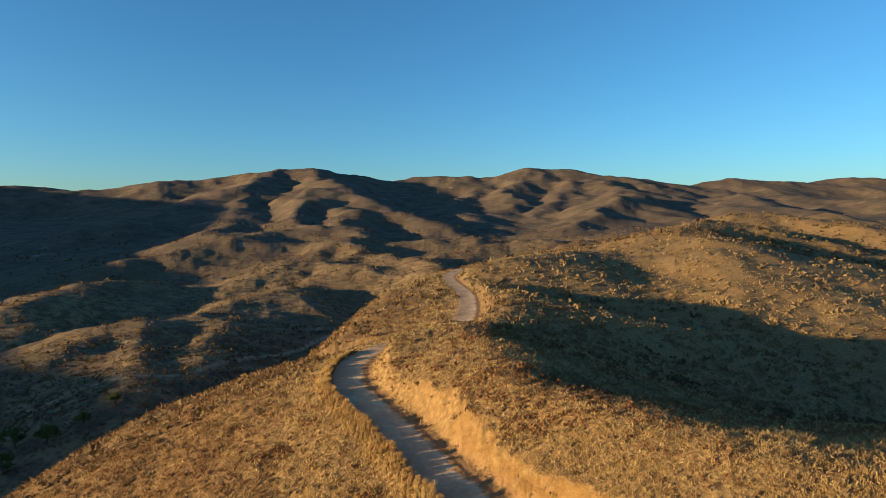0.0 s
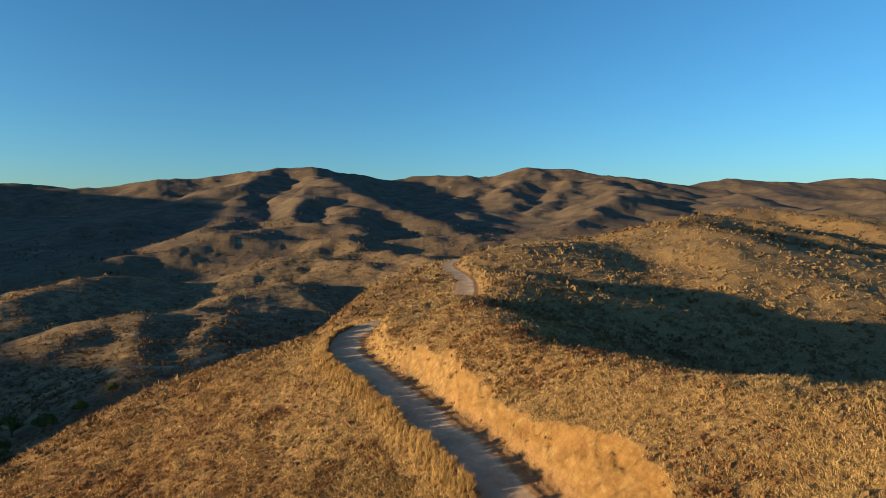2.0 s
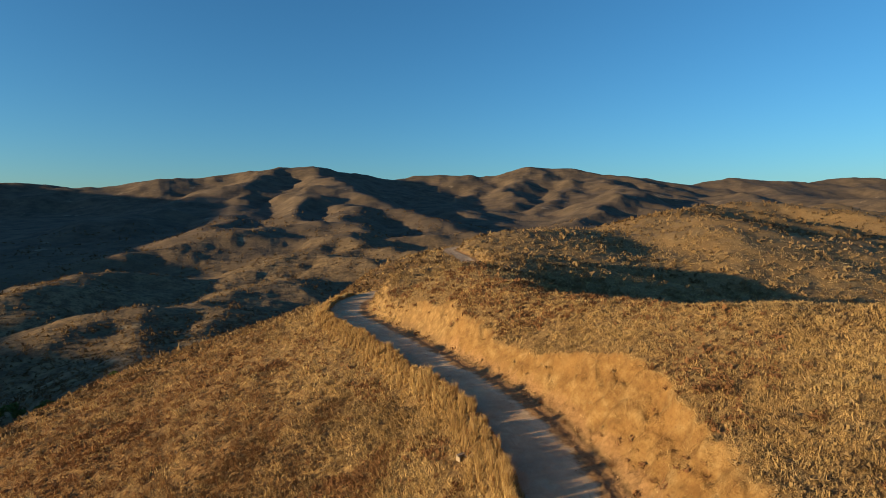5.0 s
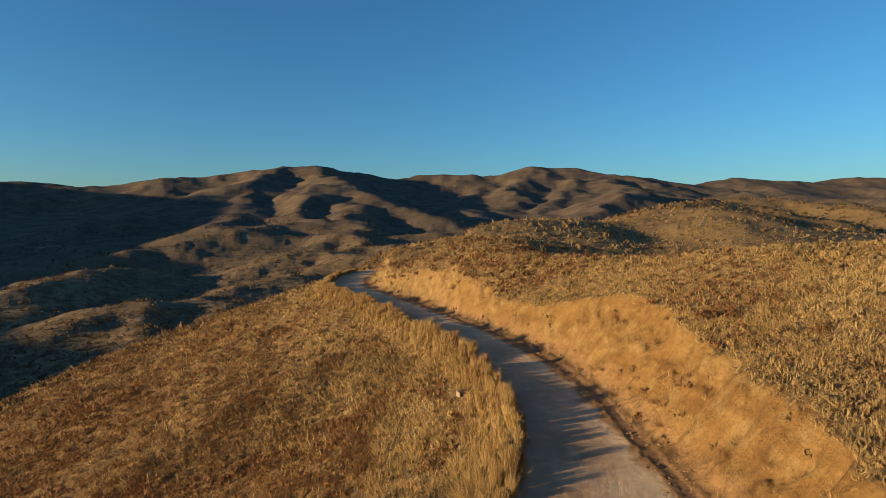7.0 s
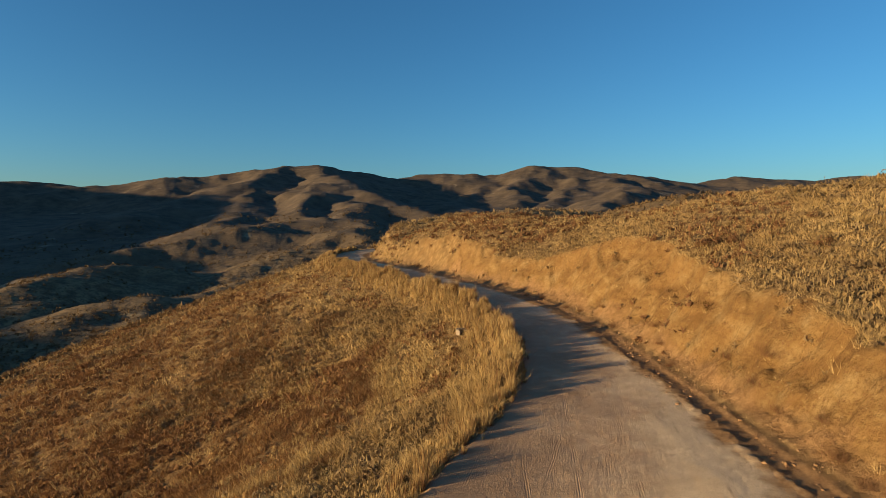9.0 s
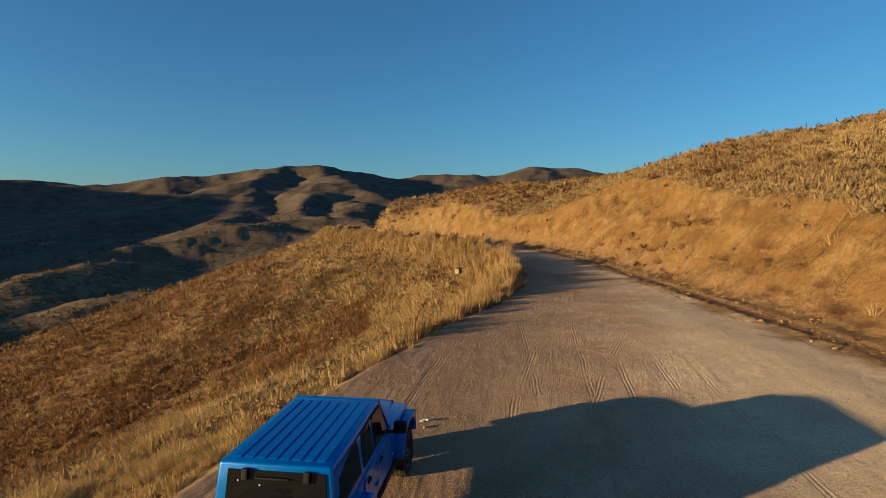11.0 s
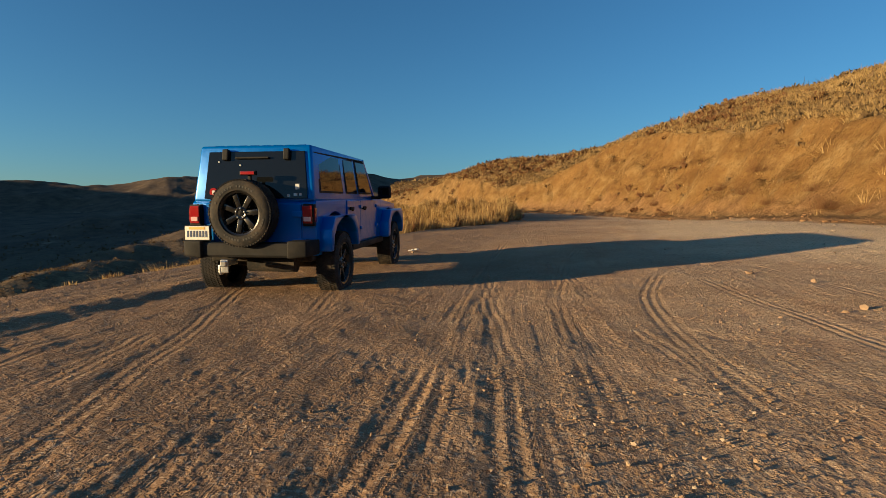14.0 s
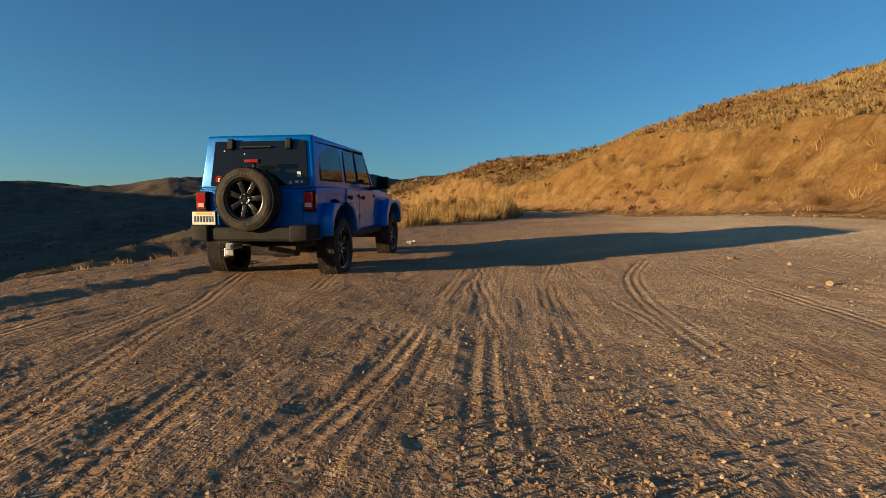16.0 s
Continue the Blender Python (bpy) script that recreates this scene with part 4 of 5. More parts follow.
    part("round_sticker", ring([(0, 0.052), (-0.004, 0.052), (-0.005, 0.03), (-0.005, 0.0)], 24, "Y"), RED, rear, "round red window sticker").location = (-0.49, rear_y(1.29, 0.024), 1.29)
    part("sticker_mark", block((-0.49, rear_y(1.29, 0.031), 1.29), (0.03, 0.004, 0.045), 0.001), STICKER, rear)
    for x, z, w, h in ((0.555, 1.345, 0.05, 0.075), (0.535, 1.262, 0.045, 0.028), (0.45, 1.25, 0.03, 0.03), (0.595, 1.262, 0.03, 0.028)):
        part("window_sticker", block((x, rear_y(z, 0.026), z), (w, 0.004, h), 0.001), STICKER, rear)
    # spare wheel on its carrier, with the high brake light
    part("spare_carrier", block((0.04, -0.79, 1.03), (0.30, 0.16, 0.34), 0.02), BLACK, car)
    wheel(car, Matrix.Translation((-0.01, -0.90, 1.055)) @ Matrix.Rotation(radians(-90), 4, "Z") @ Matrix.Rotation(0.3, 4, "X") @ Matrix.Diagonal((0.96, 0.93, 0.93, 1)), "spare_wheel")
    brake = part("high_brake_light", block((0.05, -0.88, 1.50), (0.20, 0.05, 0.05), 0.01), BLACK, car, "high brake light above the spare wheel")
    part("lens", block((0.05, -0.908, 1.50), (0.17, 0.01, 0.034), 0.004), RED, brake, "red lens")
    part("bracket", block((0.05, -0.85, 1.36), (0.04, 0.03, 0.24), 0.008), BLACK, brake)
    # bumper, hitch, plate
    bump = part("rear_bumper", block((0.0, -0.83, 0.64), (1.16, 0.20, 0.17), 0.03), BLACK, car, "black plastic rear bumper")
    for s in (-1, 1):
        part("bumper_end", hull([(s * 0.52, -0.97, 0.55), (s * 0.75, -0.95, 0.57), (s * 0.79, -0.62, 0.58), (s * 0.55, -0.62, 0.53)],
                                [(s * 0.52, -0.97, 0.75), (s * 0.75, -0.95, 0.75), (s * 0.79, -0.62, 0.75), (s * 0.55, -0.62, 0.75)], 0.02), BUMPER, bump, "scuffed grey bumper end", 40)
    hitch = part("tow_hitch", block((-0.20, -0.93, 0.50), (0.07, 0.28, 0.06), 0.008), CHROME, car, "bright steel tow hitch")
    part("hitch_plate", block((-0.20, -1.03, 0.47), (0.09, 0.02, 0.15), 0.006), CHROME, hitch)
    part("tow_hook", block((-0.26, -1.0, 0.43), (0.05, 0.07, 0.12), 0.02), CHROME, hitch)
    plate = part("licence_plate", block((-0.60, -0.90, 0.83), (0.305, 0.012, 0.155), 0.004), PLATE, car, "pale licence plate in a black holder")
    part("plate_holder", block((-0.60, -0.88, 0.83), (0.325, 0.03, 0.175), 0.006), BLACK, plate)
    part("plate_band", block((-0.60, -0.908, 0.885), (0.20, 0.005, 0.028), 0.001), PLATE_YELLOW, plate, "yellow band")
    for i in range(7):
        part("plate_bar", block((-0.60 - 0.114 + 0.038 * i, -0.908, 0.82), (0.022, 0.005, 0.072), 0.001), NAVY, plate)
    # chassis
    part("underbody", block((0, 1.4, 0.55), (1.3, 3.9, 0.16), 0.03), UNDER, car)
    part("rear_axle", ring([(-0.7, 0.045), (-0.15, 0.05), (-0.1, 0.12), (0.1, 0.12), (0.15, 0.05), (0.7, 0.045)], 16), UNDER, car).location = (0, 0, 0.40)
    part("front_axle", ring([(-0.7, 0.045), (0.7, 0.045)], 16), UNDER, car).location = (0, 2.946, 0.40)
    part("silencer", ring([(-0.30, 0.0), (-0.30, 0.09), (0.30, 0.09), (0.30, 0.0)], 20), UNDER, car).location = (0.15, -0.52, 0.44)
    for cy in (0.0, 2.946):
        wheel(car, pose(0.765, cy, 0.405))
        wheel(car, pose(-0.765, cy, 0.405, 0, 0, 180))
    return car


car = build_car()
CAR_AT = (-2.275, 7.70)
car.matrix_world = Matrix.Translation((*CAR_AT, -0.062)) @ Matrix.Rotation(radians(-7.6), 4, "Z") @ Matrix.Rotation(math.atan(0.042), 4, "X") @ Matrix.Diagonal((1, 1, 1.03, 1))

# ---- plants, stones and small things ----
rng = np.random.default_rng(7)


def height_at(x, y):
    return land(np.asarray(x, float), np.asarray(y, float))[:5]


def beyond_edge(x, y):
    """Metres out from the left edge of the road."""
    return 2.0 - land(x, y)[5]


def blades(name, x, y, z, tall, wide, per, material, lean=0.5, splay=0.35):
    """Tufts of tapering blades, one triangle pair each, joined."""
    n = len(x)
    ang = rng.uniform(0, 2 * np.pi, (n, per))
    ln = rng.uniform(0.1, lean, (n, per)) * tall[:, None]
    hgt = tall[:, None] * rng.uniform(0.55, 1.1, (n, per))
    off = splay * wide[:, None] * np.sqrt(rng.uniform(0, 1, (n, per)))
    bx = x[:, None] + off * np.cos(ang)
    by = y[:, None] + off * np.sin(ang)
    turn = rng.uniform(0, 2 * np.pi, (n, per))
    hw = 0.5 * wide[:, None] * rng.uniform(0.08, 0.2, (n, per))
    cx, cy = np.cos(turn) * hw, np.sin(turn) * hw
    tx, ty = bx + ln * np.cos(ang) + 0.06 * tall[:, None], by + ln * np.sin(ang)
    zz = np.repeat(z[:, None], per, 1)
    v = np.stack([np.stack([bx - cx, by - cy, zz - 0.05], -1), np.stack([bx + cx, by + cy, zz - 0.05], -1), np.stack([tx, ty, zz + hgt], -1)], 2).reshape(-1, 3)
    f = np.arange(len(v)).reshape(-1, 3)
    me = mesh_from(name, v, f)
    me.polygons.foreach_set("use_smooth", np.zeros(len(f), bool))
    me.materials.append(material)
    return new(name, me)


def clumps(name, x, y, z, size, per, material, flat=0.75, leaf=0.28, slim=1.0):
    """Shrubs of many small leaf facets spread over a dome, joined."""
    n = len(x)
    a = rng.uniform(0, 2 * np.pi, (n, per))
    u = rng.uniform(0.0, 1.0, (n, per))
    r = size[:, None] * rng.uniform(0.55, 1.0, (n, per))
    c = np.stack([x[:, None] + r * np.sqrt(1 - u * u) * np.cos(a), y[:, None] + r * np.sqrt(1 - u * u) * np.sin(a), z[:, None] + flat * r * u], -1)
    e = rng.normal(size=(n, per, 3, 3)) * (leaf * size)[:, None, None, None]
    e[..., :2] *= slim
    e[..., 2] *= 1.2
    v = (c[:, :, None, :] + e).reshape(-1, 3)
    f = np.arange(len(v)).reshape(-1, 3)
    me = mesh_from(name, v, f)
    me.polygons.foreach_set("use_smooth", np.zeros(len(f), bool))
    me.materials.append(material)
    return new(name, me)


def scatter(count, r0, r1, spread=44):
    """Places spread evenly over the view from above the road."""
    r = np.exp(rng.uniform(np.log(r0), np.log(r1), count))
    a = np.radians(rng.uniform(-spread, spread, count))
    return r * np.sin(a), r * np.cos(a), r


def tussocks(x, y, cell, pull):
    """Draw places together into tussocks; also a height factor for each tussock."""
    ix, iy = np.floor(x / cell), np.floor(y / cell)
    u, v, w = (_hash(ix, iy, s) / 4294967296.0 for s in (201, 202, 203))
    cx, cy = (ix + 0.2 + 0.6 * u) * cell, (iy + 0.2 + 0.6 * v) * cell
    return cx + (x - cx) * pull, cy + (y - cy) * pull, 0.45 + 1.1 * w


# straw grass on the hillsides
x, y, r = scatter(190000, 9, 330)
x, y, lush = tussocks(x, y, np.where(r < 70, 0.75, 1.5), 0.42)
z, side, run, road, cut = height_at(x, y)
ok = (road < 0.03) & ((cut < 0.25) | (rng.uniform(size=x.size) < 0.02))
ok &= ~((side < 0) & (np.abs(side) < 9.5) & (y < 10))
thin = 0.6 * fbm(x, y, 9, 3, 91) + 0.8 * fbm(x, y, 1.7, 2, 93)
ok &= rng.uniform(size=x.size) < np.clip(0.68 + 1.1 * thin, 0.06, 1)
x, y, z, r, side, thin, lush = x[ok], y[ok], z[ok], r[ok], side[ok], thin[ok], lush[ok]
tall = rng.uniform(0.18, 0.42, x.size) * (1 + 0.0015 * r) * np.where(side > 0, 0.72, 1.0) * np.clip(1 + 0.6 * thin, 0.6, 1.5) * lush
out_by = beyond_edge(x, y)
tall *= np.where((side < 0) & (y < 42) & (x < -3), np.interp(out_by, [0, 3, 9], [0.4, 0.5, 1.0]), 1.0)
tawny = (side < 0) & (out_by > 10 + 5 * fbm(x, y, 7, 3, 105)) & (r < 260) & (fbm(x, y, 5, 3, 107) + 0.5 * fbm(x, y, 16, 2, 108) < 0.3)
wide = np.clip(0.18 + 0.0042 * r, 0.2, 1.1) * rng.uniform(0.7, 1.3, x.size) * np.where(side > 0, 0.75, 1.0) * np.interp(r, [9, 30, 60], [0.4, 0.75, 1.0])
near = r < 70
for nm, m, chosen, words in (("dry_grass", STRAW, ~tawny, "dry straw-yellow grass"), ("tawny_grass", TAWNY, tawny, "dry reddish-brown grass")):
    k = chosen & near
    tagged(blades(nm, x[k], y[k], z[k], tall[k], wide[k], 10, m, 1.5, 1.5), words + " in tussocks on the slopes", "grass", kind="stuff")
    k = chosen & ~near
    tagged(blades("far_" + nm, x[k], y[k], z[k], tall[k], 1.4 * wide[k], 5, m, 1.3, 1.2), words + " on the far slopes", "grass", kind="stuff")

# low rounded mounds of dry grass that cover the slopes
x, y, r = scatter(30000, 16, 150)
z, side, run, road, cut = height_at(x, y)
ok = (road < 0.02) & (cut < 0.2) & (fbm(x, y, 4, 3, 111) > -0.35)
x, y, z, r, side = x[ok], y[ok], z[ok], r[ok], side[ok]
size = rng.uniform(0.12, 0.30, x.size) * (0.8 + 0.006 * r)
tinge = (side < 0) & (beyond_edge(x, y) > 11 + 5 * fbm(x, y, 7, 3, 105)) & (fbm(x, y, 6, 3, 107) < 0.2)
for nm, m, k, words in (("straw_mounds", STRAW_MOUND, ~tinge, "rounded mounds of pale dry grass"), ("tawny_mounds", TAWNY, tinge, "rounded mounds of red-brown dry growth")):
    tagged(clumps(nm, x[k], y[k], z[k] - 0.03, size[k], 13, m, 0.6, 0.5, 0.38), words + " over the slopes", "grass", kind="stuff")

# russet brush and grey sage
x, y, r = scatter(70000, 14, 620)
z, side, run, road, cut = height_at(x, y)
q = fbm(x, y, 22, 3, 95) + 0.5 * fbm(x, y, 90, 2, 97)
ok = (road < 0.03) & ((cut < 0.3) | (rng.uniform(size=x.size) < 0.12)) & (((q > -0.02) & (r < 150) & ((side < 0) | (rng.uniform(size=x.size) < np.where((y > 70) & (y < 130) & (x < 24), 0.75, 0.2)))) | ((r > 110) & (rng.uniform(size=x.size) < np.interp(r, [110, 160, 300, 500], [0.35, 0.12, 0.14, 0.4]) * np.where(x > 70, 0.55, 1.0))) | (rng.uniform(size=x.size) < np.interp(r, [20, 45, 110], [0.05, 0.18, 0.3])))
ok &= ~((side < 0) & (r < 200) & (beyond_edge(x, y) < 4 + 2 * fbm(x, y, 7, 2, 105)) & (rng.uniform(size=x.size) < 0.93))
x, y, z, r = x[ok], y[ok], z[ok], r[ok]
size = rng.uniform(0.2, 0.5, x.size) * np.clip(0.5 + 0.009 * r, 0.6, 2.6)
pick = fbm(x, y, 35, 2, 99) > np.where((x > 8) & ((y < 70) | (y > 130)), 0.35, -0.05)
close = r < 130
for nm, m, chosen, words in (("russet_brush", RUSSET, pick, "low russet-brown dry brush"), ("sagebrush", SAGE, ~pick, "low grey sagebrush")):
    k = chosen & close
    tagged(clumps(nm, x[k], y[k], z[k], size[k], 13, m), words + " among the grass", "brush", kind="stuff")
    k = chosen & ~close
    tagged(clumps("far_" + nm, x[k], y[k], z[k], size[k], 7, DUSKY if m is RUSSET else SAGE, 0.8, 0.5), words + " dotting the far slopes", "brush", kind="stuff")
x, y, r = scatter(16000, 420, 2000)
z, side, run, road, cut = height_at(x, y)
ok = fbm(x, y, 120, 3, 101) > -0.25
size = rng.uniform(1.0, 2.4, x.size) * (0.6 + 0.0007 * r)
tagged(clumps("far_scrub", x[ok], y[ok], z[ok], size[ok], 6, DUSKY, 0.75, 0.42), "dark scrub scattered over the far hills", "scrub", kind="stuff")

# tall grass along the outer edge of the road
run_at = np.concatenate([rng.uniform(66, 200, 12000), rng.uniform(88, 200, 16000)])
p = ROADLINE
seg = np.hypot(*(p[1:, :2] - p[:-1, :2]).T)
along = np.concatenate([[0], np.cumsum(seg)])
cx, cy, chalf = (np.interp(run_at, along, p[:, i]) for i in (0, 1, 3))
tx, ty = np.interp(run_at + 0.5, along, p[:, 0]) - cx, np.interp(run_at + 0.5, along, p[:, 1]) - cy
tl = np.hypot(tx, ty)
out = chalf + 0.15 + np.abs(rng.normal(0, 1.1, run_at.size))
x, y, lush = tussocks(cx - ty / tl * out, cy + tx / tl * out, 0.9, 0.5)
z, side, run, road, cut = height_at(x, y)
lush = np.where(road > 0.3, 0.3, lush)
keep = (y > 17) | (rng.uniform(size=x.size) < 0.6)
x, y, z, lush = x[keep], y[keep], z[keep], lush[keep]
r = np.hypot(x, y)
tall = rng.uniform(0.35, 0.95, x.size) * (0.9 + 0.6 * np.clip(fbm(x, y, 3.2, 3, 103), -0.6, 0.9)) * (0.35 + 0.75 * lush) * np.interp(y, [8, 17, 25], [0.3, 0.45, 0.95]) * np.where((x < -3) & (y < 45), 0.6, 1.0)
half_pick = rng.uniform(size=x.size) < 0.75
wide = np.clip(0.15 + 0.004 * r, 0.18, 0.9)
tagged(blades("roadside_grass", x[half_pick], y[half_pick], z[half_pick], tall[half_pick], wide[half_pick], 9, STRAW, 0.35), "tall straw grass along the road edge", "grass", kind="stuff")
tagged(blades("roadside_weeds", x[~half_pick], y[~half_pick], z[~half_pick], tall[~half_pick], wide[~half_pick], 9, RUSSET, 0.4), "rust-brown weeds along the road edge", "weeds", kind="stuff")


# loose stones
def stones(name, x, y, z, size, material=STONE):
    base = bmesh.new()
    bmesh.ops.create_icosphere(base, subdivisions=1, radius=1)
    bv = np.array([v.co[:] for v in base.verts])
    bf = np.array([[v.index for v in f.verts] for f in base.faces])
    base.free()
    n = len(x)
    v = bv[None] * (1 + 0.28 * rng.normal(size=(n, len(bv), 1)))
    v = v * (size[:, None] * rng.uniform(0.6, 1.1, (n, 3)))[:, None, :]
    v[..., 2] *= 0.75
    v = v + np.stack([x, y, z + 0.15 * size], -1)[:, None, :]
    f = (bf[None] + (np.arange(n) * len(bv))[:, None, None]).reshape(-1, 3)
    me = mesh_from(name, v.reshape(-1, 3), f)
    me.polygons.foreach_set("use_smooth", np.zeros(len(f), bool))
    me.materials.append(material)
    return new(name, me)


x, y, r = scatter(21000, 1.3, 30, 43)
z, side, run, road, cut = height_at(x, y)
ok = (road > 0.5) & (fbm(x, y, 1.1, 3, 109) + 0.5 * rng.normal(size=x.size) > -0.05)
x, y, z, r = x[ok], y[ok], z[ok], r[ok]
size = 0.0026 + 0.011 * rng.uniform(size=x.size) ** 7 + 0.00045 * r
tagged(stones("gravel", x, y, z, size), "loose pebbles strewn over the dirt road", "gravel", kind="stuff")
for sx, sy, s in ((4.0, 7.81, 0.05), (4.25, 6.91, 0.045), (3.66, 5.32, 0.055), (3.42, 5.22, 0.045), (-0.8, 12.38, 0.07), (9.6, 11.2, 0.07), (8.2, 8.6, 0.05), (6.9, 7.7, 0.045)):
    ob = stones("rock", np.array([sx]), np.array([sy]), height_at([sx], [sy])[0], np.array([s]))
    tagged(ob, "fist-sized angular stone lying on the dirt road", "rock", group="stones on the road")


# clods and stones pushed up along the foot of the bank
run_at = rng.uniform(72, 140, 2000)
cx, cy, chalf = (np.interp(run_at, along, p[:, i]) for i in (0, 1, 3))
tx, ty = np.interp(run_at + 0.5, along, p[:, 0]) - cx, np.interp(run_at + 0.5, along, p[:, 1]) - cy
tl = np.hypot(tx, ty)
out = chalf - 0.3 + rng.normal(0, 0.75, run_at.size)
x, y = cx + ty / tl * out, cy - tx / tl * out
tagged(stones("clods", x, y, height_at(x, y)[0], 0.02 + 0.09 * rng.uniform(size=x.size) ** 7, CLOD), "clods of orange earth along the foot of the bank", "clods", kind="stuff")


# trees on the valley floor
def tree(x, y, tall, spread):
    z = float(height_at([x], [y])[0][0])
    root = new("tree")
    root.location = (x, y, z)
    bm = bmesh.new()

    def limb(a, b, r0, r1):
        a, b = Vector(a), Vector(b)
        m = Matrix.Translation((a + b) / 2) @ (b - a).to_track_quat("Z", "Y").to_matrix().to_4x4()
        bmesh.ops.create_cone(bm, cap_ends=True, segments=8, radius1=r0, radius2=r1, depth=(b - a).length, matrix=m)
    limb((0, 0, -0.5), (0.2, 0, 0.4 * tall), 0.045 * tall, 0.03 * tall)
    heads = []
    for i in range(7):
        a = 2.4 * i + rng.uniform(-0.3, 0.3)
        end = (spread * rng.uniform(0.35, 0.7) * math.cos(a), spread * rng.uniform(0.35, 0.7) * math.sin(a), tall * rng.uniform(0.5, 0.86))
        limb((0.2, 0, tall * (0.22 + 0.03 * i)), end, 0.018 * tall, 0.006 * tall)
        heads.append(end)
    heads.append((0.1, 0, 0.88 * tall))
    part("trunk", bm, BARK, root)
    pts = []
    for hx, hy, hz in heads:
        n = 260
        d = rng.normal(size=(n, 3))
        d /= np.linalg.norm(d, axis=1)[:, None]
        r = spread * 0.36 * rng.uniform(0.3, 1.0, n) ** 0.5
        pts.append(np.array([hx, hy, hz]) + d * r[:, None] * np.array([1, 1, 0.75]))
    c = np.concatenate(pts)
    v = (c[:, None, :] + rng.normal(size=(len(c), 3, 3)) * 0.055 * spread).reshape(-1, 3)
    me = mesh_from("crown", v, np.arange(len(v)).reshape(-1, 3))
    me.polygons.foreach_set("use_smooth", np.zeros(len(me.polygons), bool))
    me.materials.append(GREEN)
    new("crown", me).parent = root
    return tagged(root, "broad green tree on the shaded valley floor", "tree", group="trees in the valley")


for tx_, ty_, tall_, spread_ in ((-246, 318, 12, 6.5), (-262, 322, 11, 6.5), (-226, 316, 11, 7), (-236, 296, 10, 6), (-252, 300, 11, 6.5), (-214, 330, 8, 5), (-208, 352, 7, 5)):
    tree(tx_, ty_, tall_, spread_)

# single bushes: twiggy ones on the bank, round ones on the hill
def twig_bush(x, y, size):
    z = height_at([x], [y])[0]
    n = 70
    ob = blades("bank_bush", np.full(n, x) + rng.normal(0, 0.25 * size, n), np.full(n, y) + rng.normal(0, 0.3 * size, n), np.full(n, z[0]), np.full(n, 0.7 * size) * rng.uniform(0.3, 1.3, n), np.full(n, 0.06), 4, RUSSET, 1.4, 2.5)
    return tagged(ob, "bare twiggy brown bush clinging to the earth bank", "bush", group="bushes on the bank")


for bx, by, bs in ((15.2, 27.6, 1.2), (14.6, 30.2, 0.9), (14.2, 22.2, 0.6), (12.9, 33.5, 0.5), (13.9, 39.0, 0.7), (12.8, 47.0, 0.6), (11.6, 50.0, 0.5), (9.6, 57.5, 0.6), (8.4, 60.0, 0.5), (6.9, 65.5, 0.6), (4.6, 70.0, 0.5), (14.9, 18.9, 0.8), (14.4, 16.2, 0.7), (13.9, 24.6, 0.8), (14.1, 26.8, 1.1), (13.4, 36.4, 0.8), (13.6, 20.4, 0.9), (13.4, 18.6, 0.7), (12.6, 43.5, 0.6), (10.9, 52.5, 0.6)):
    twig_bush(bx, by, bs)


def hill_bush(x, y, size, material, label):
    z = height_at([x], [y])[0]
    ob = clumps("hill_bush", np.array([x]), np.array([y]), z, np.array([size]), 1, material)
    n = 150
    a, u = rng.uniform(0, 2 * np.pi, n), rng.uniform(0, 1, n)
    r = size * rng.uniform(0.35, 1.0, n) * (0.8 + 0.3 * np.sin(3 * a))
    c = np.stack([x + r * np.sqrt(1 - u * u) * np.cos(a), y + r * np.sqrt(1 - u * u) * np.sin(a), z[0] + 0.95 * r * u], -1)
    v = (c[:, None, :] + rng.normal(size=(n, 3, 3)) * 0.10 * size).reshape(-1, 3)
    old = ob.data
    ob.data = mesh_from("hill_bush", v, np.arange(3 * n).reshape(-1, 3))
    ob.data.materials.append(material)
    bpy.data.meshes.remove(old)
    return tagged(ob, label, "bush", group="bushes on the hill")


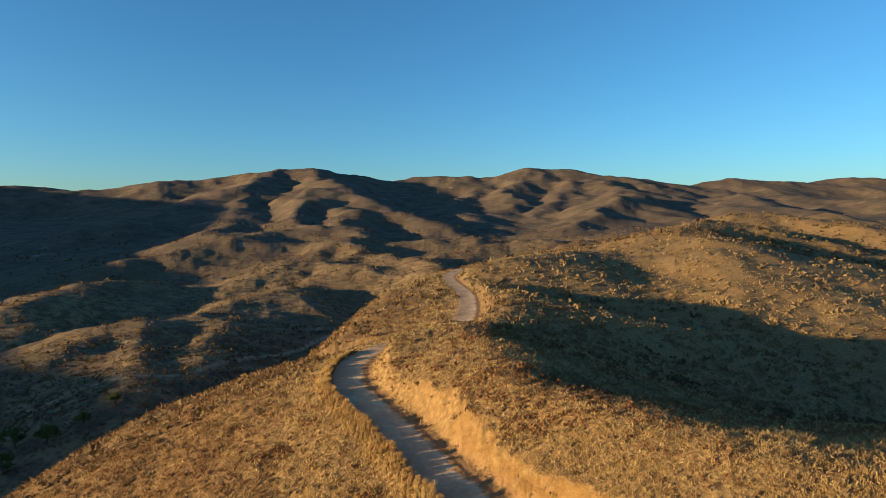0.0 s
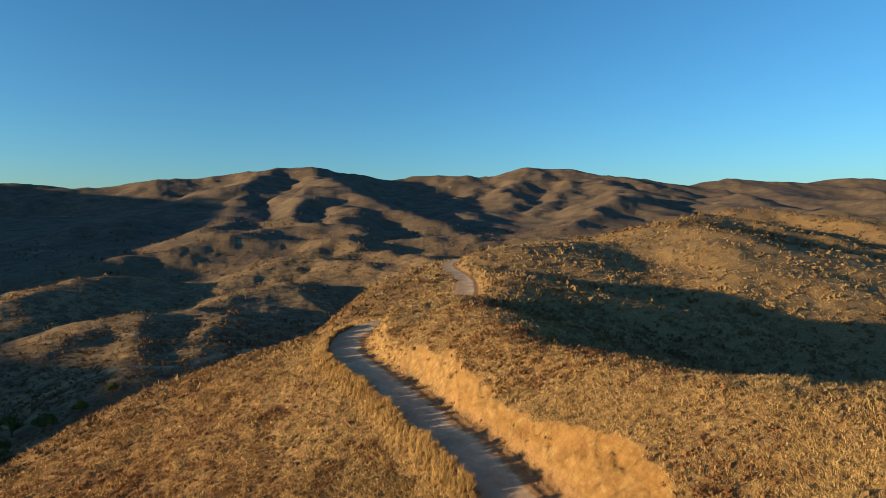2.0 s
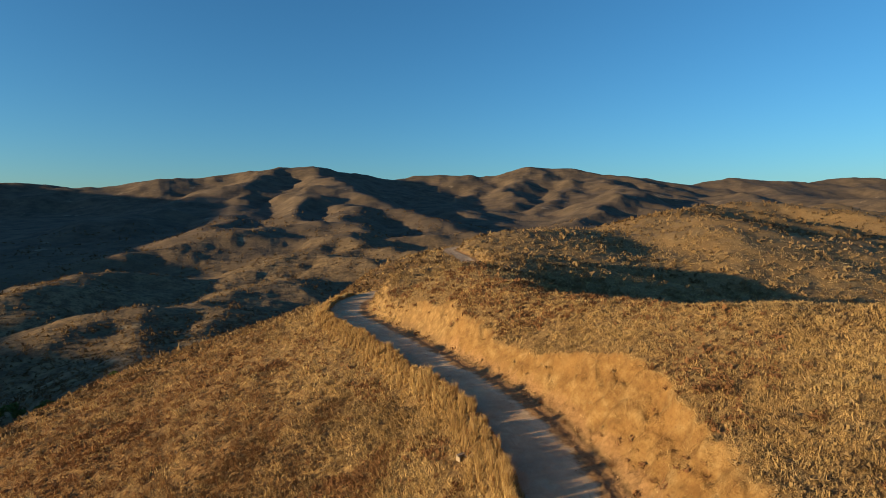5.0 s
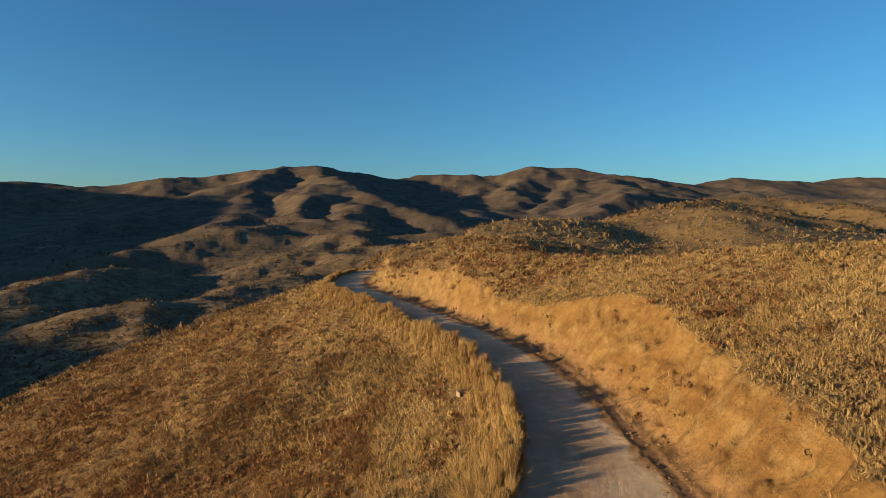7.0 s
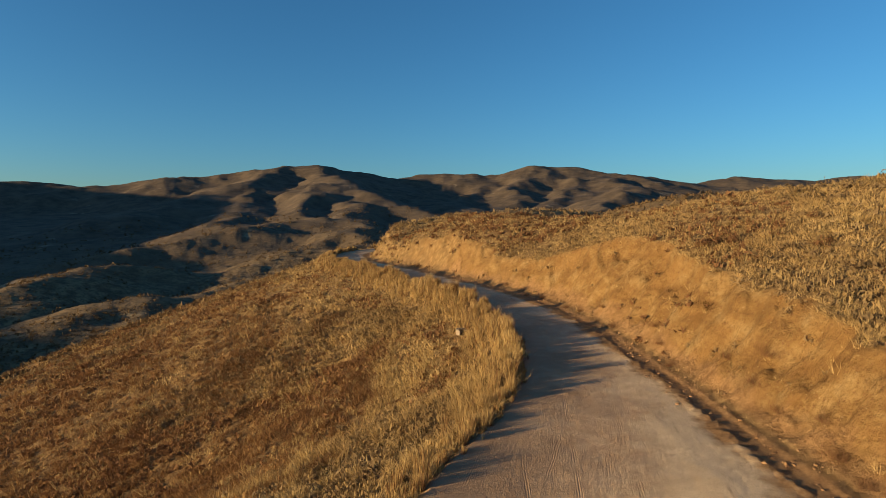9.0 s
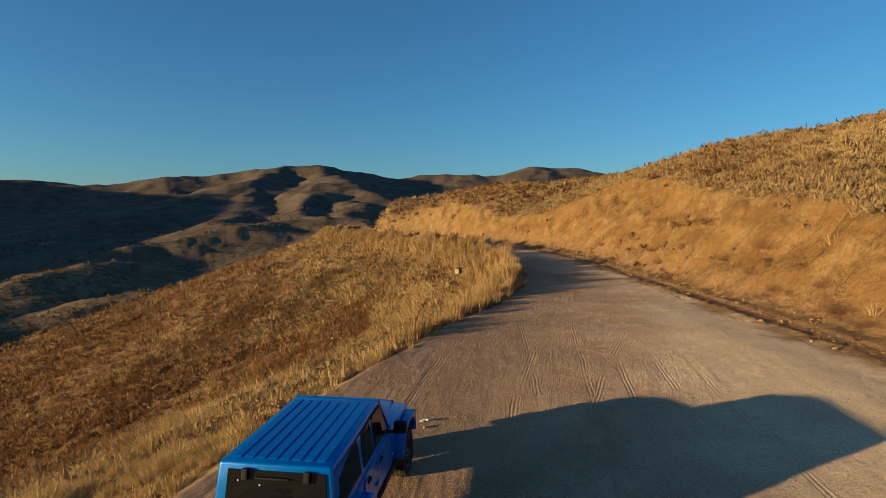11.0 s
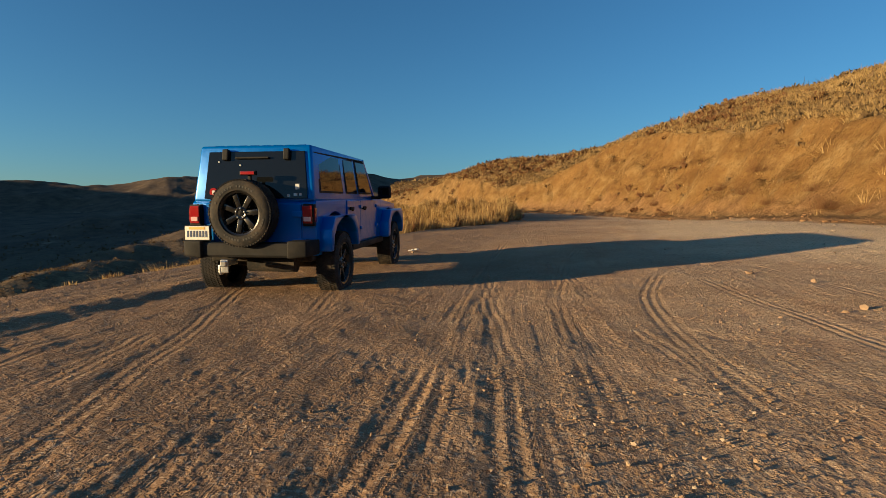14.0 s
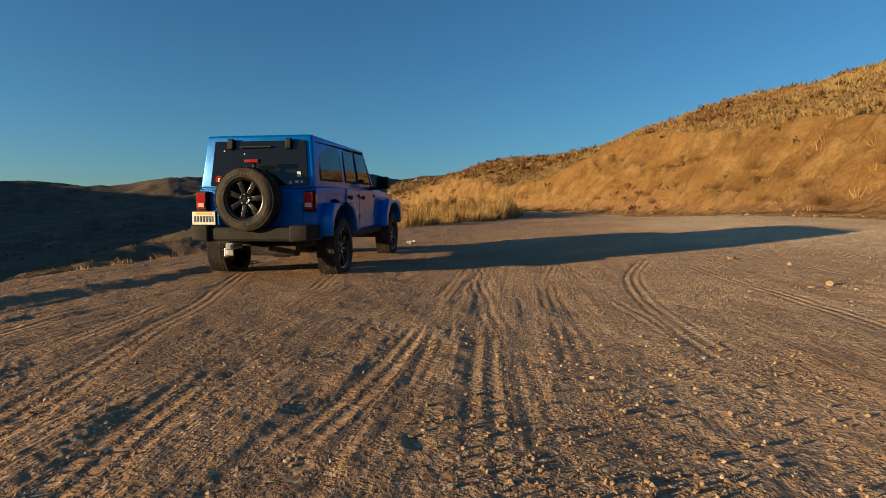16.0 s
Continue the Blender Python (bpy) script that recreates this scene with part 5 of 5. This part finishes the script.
for bx, by, bs in ((33.2, 50.5, 0.9), (30.8, 52.0, 0.7), (36.5, 47.5, 0.8), (27.5, 55.5, 0.6), (24.0, 60.0, 0.8), (21.5, 64.5, 0.7), (17.5, 72.0, 0.8), (15.2, 75.5, 0.7), (9.5, 84.0, 0.7), (23.0, 61.5, 0.6)):
    hill_bush(bx, by, bs, SAGE, "rounded grey-brown bush on the hill crest")
for bx, by, bs in ((18.6, 42.0, 0.8), (20.4, 41.6, 0.9), (22.8, 35.0, 0.7), (19.3, 36.2, 0.5), (24.5, 31.0, 0.8), (17.0, 47.5, 0.6), (26.0, 41.0, 0.6), (21.8, 28.5, 0.7), (-14.5, 58.0, 0.6), (-11.0, 63.0, 0.7), (-22.0, 70.0, 0.8), (-18.0, 80.0, 0.7)):
    hill_bush(bx, by, bs, RUSSET, "dark russet bush in the straw grass")

# small things by the road
bm = None
for i in range(3):
    bm = block((0.10 * i - 0.1, 0.05 * (i % 2), 0.03 + 0.02 * i), (0.13, 0.10, 0.05), 0.02, Matrix.Rotation(0.5 * i, 4, "Z"), bm)
me = bpy.data.meshes.new("litter")
bm.to_mesh(me)
bm.free()
me.materials.append(PAPER)
litter = tagged(new("litter", me), "crumpled white paper litter on the dirt", "litter")
litter.scale = (0.7, 0.7, 0.7)
litter.location = (-0.8, 12.7, float(height_at([-0.8], [12.7])[0][0]))

# drain box at the road edge
def drain_box(x, y, turn):
    z = float(height_at([x], [y])[0][0])
    root = new("drain_box")
    root.matrix_world = Matrix.Translation((x, y, z)) @ Matrix.Rotation(turn, 4, "Z")
    part("wall", block((0, 0.22, 0.22), (0.8, 0.08, 0.5), 0.01), WOOD, root)
    part("wall", block((-0.36, -0.05, 0.18), (0.08, 0.5, 0.42), 0.01), WOOD, root)
    part("wall", block((0.36, -0.05, 0.18), (0.08, 0.5, 0.42), 0.01), WOOD, root)
    part("cover", block((0.05, 0.1, 0.46), (0.85, 0.35, 0.05), 0.01), WOOD, root)
    return tagged(root, "weathered grey drain box half hidden in roadside grass", "drain")


drain_box(1.0, 48.0, 0.6)
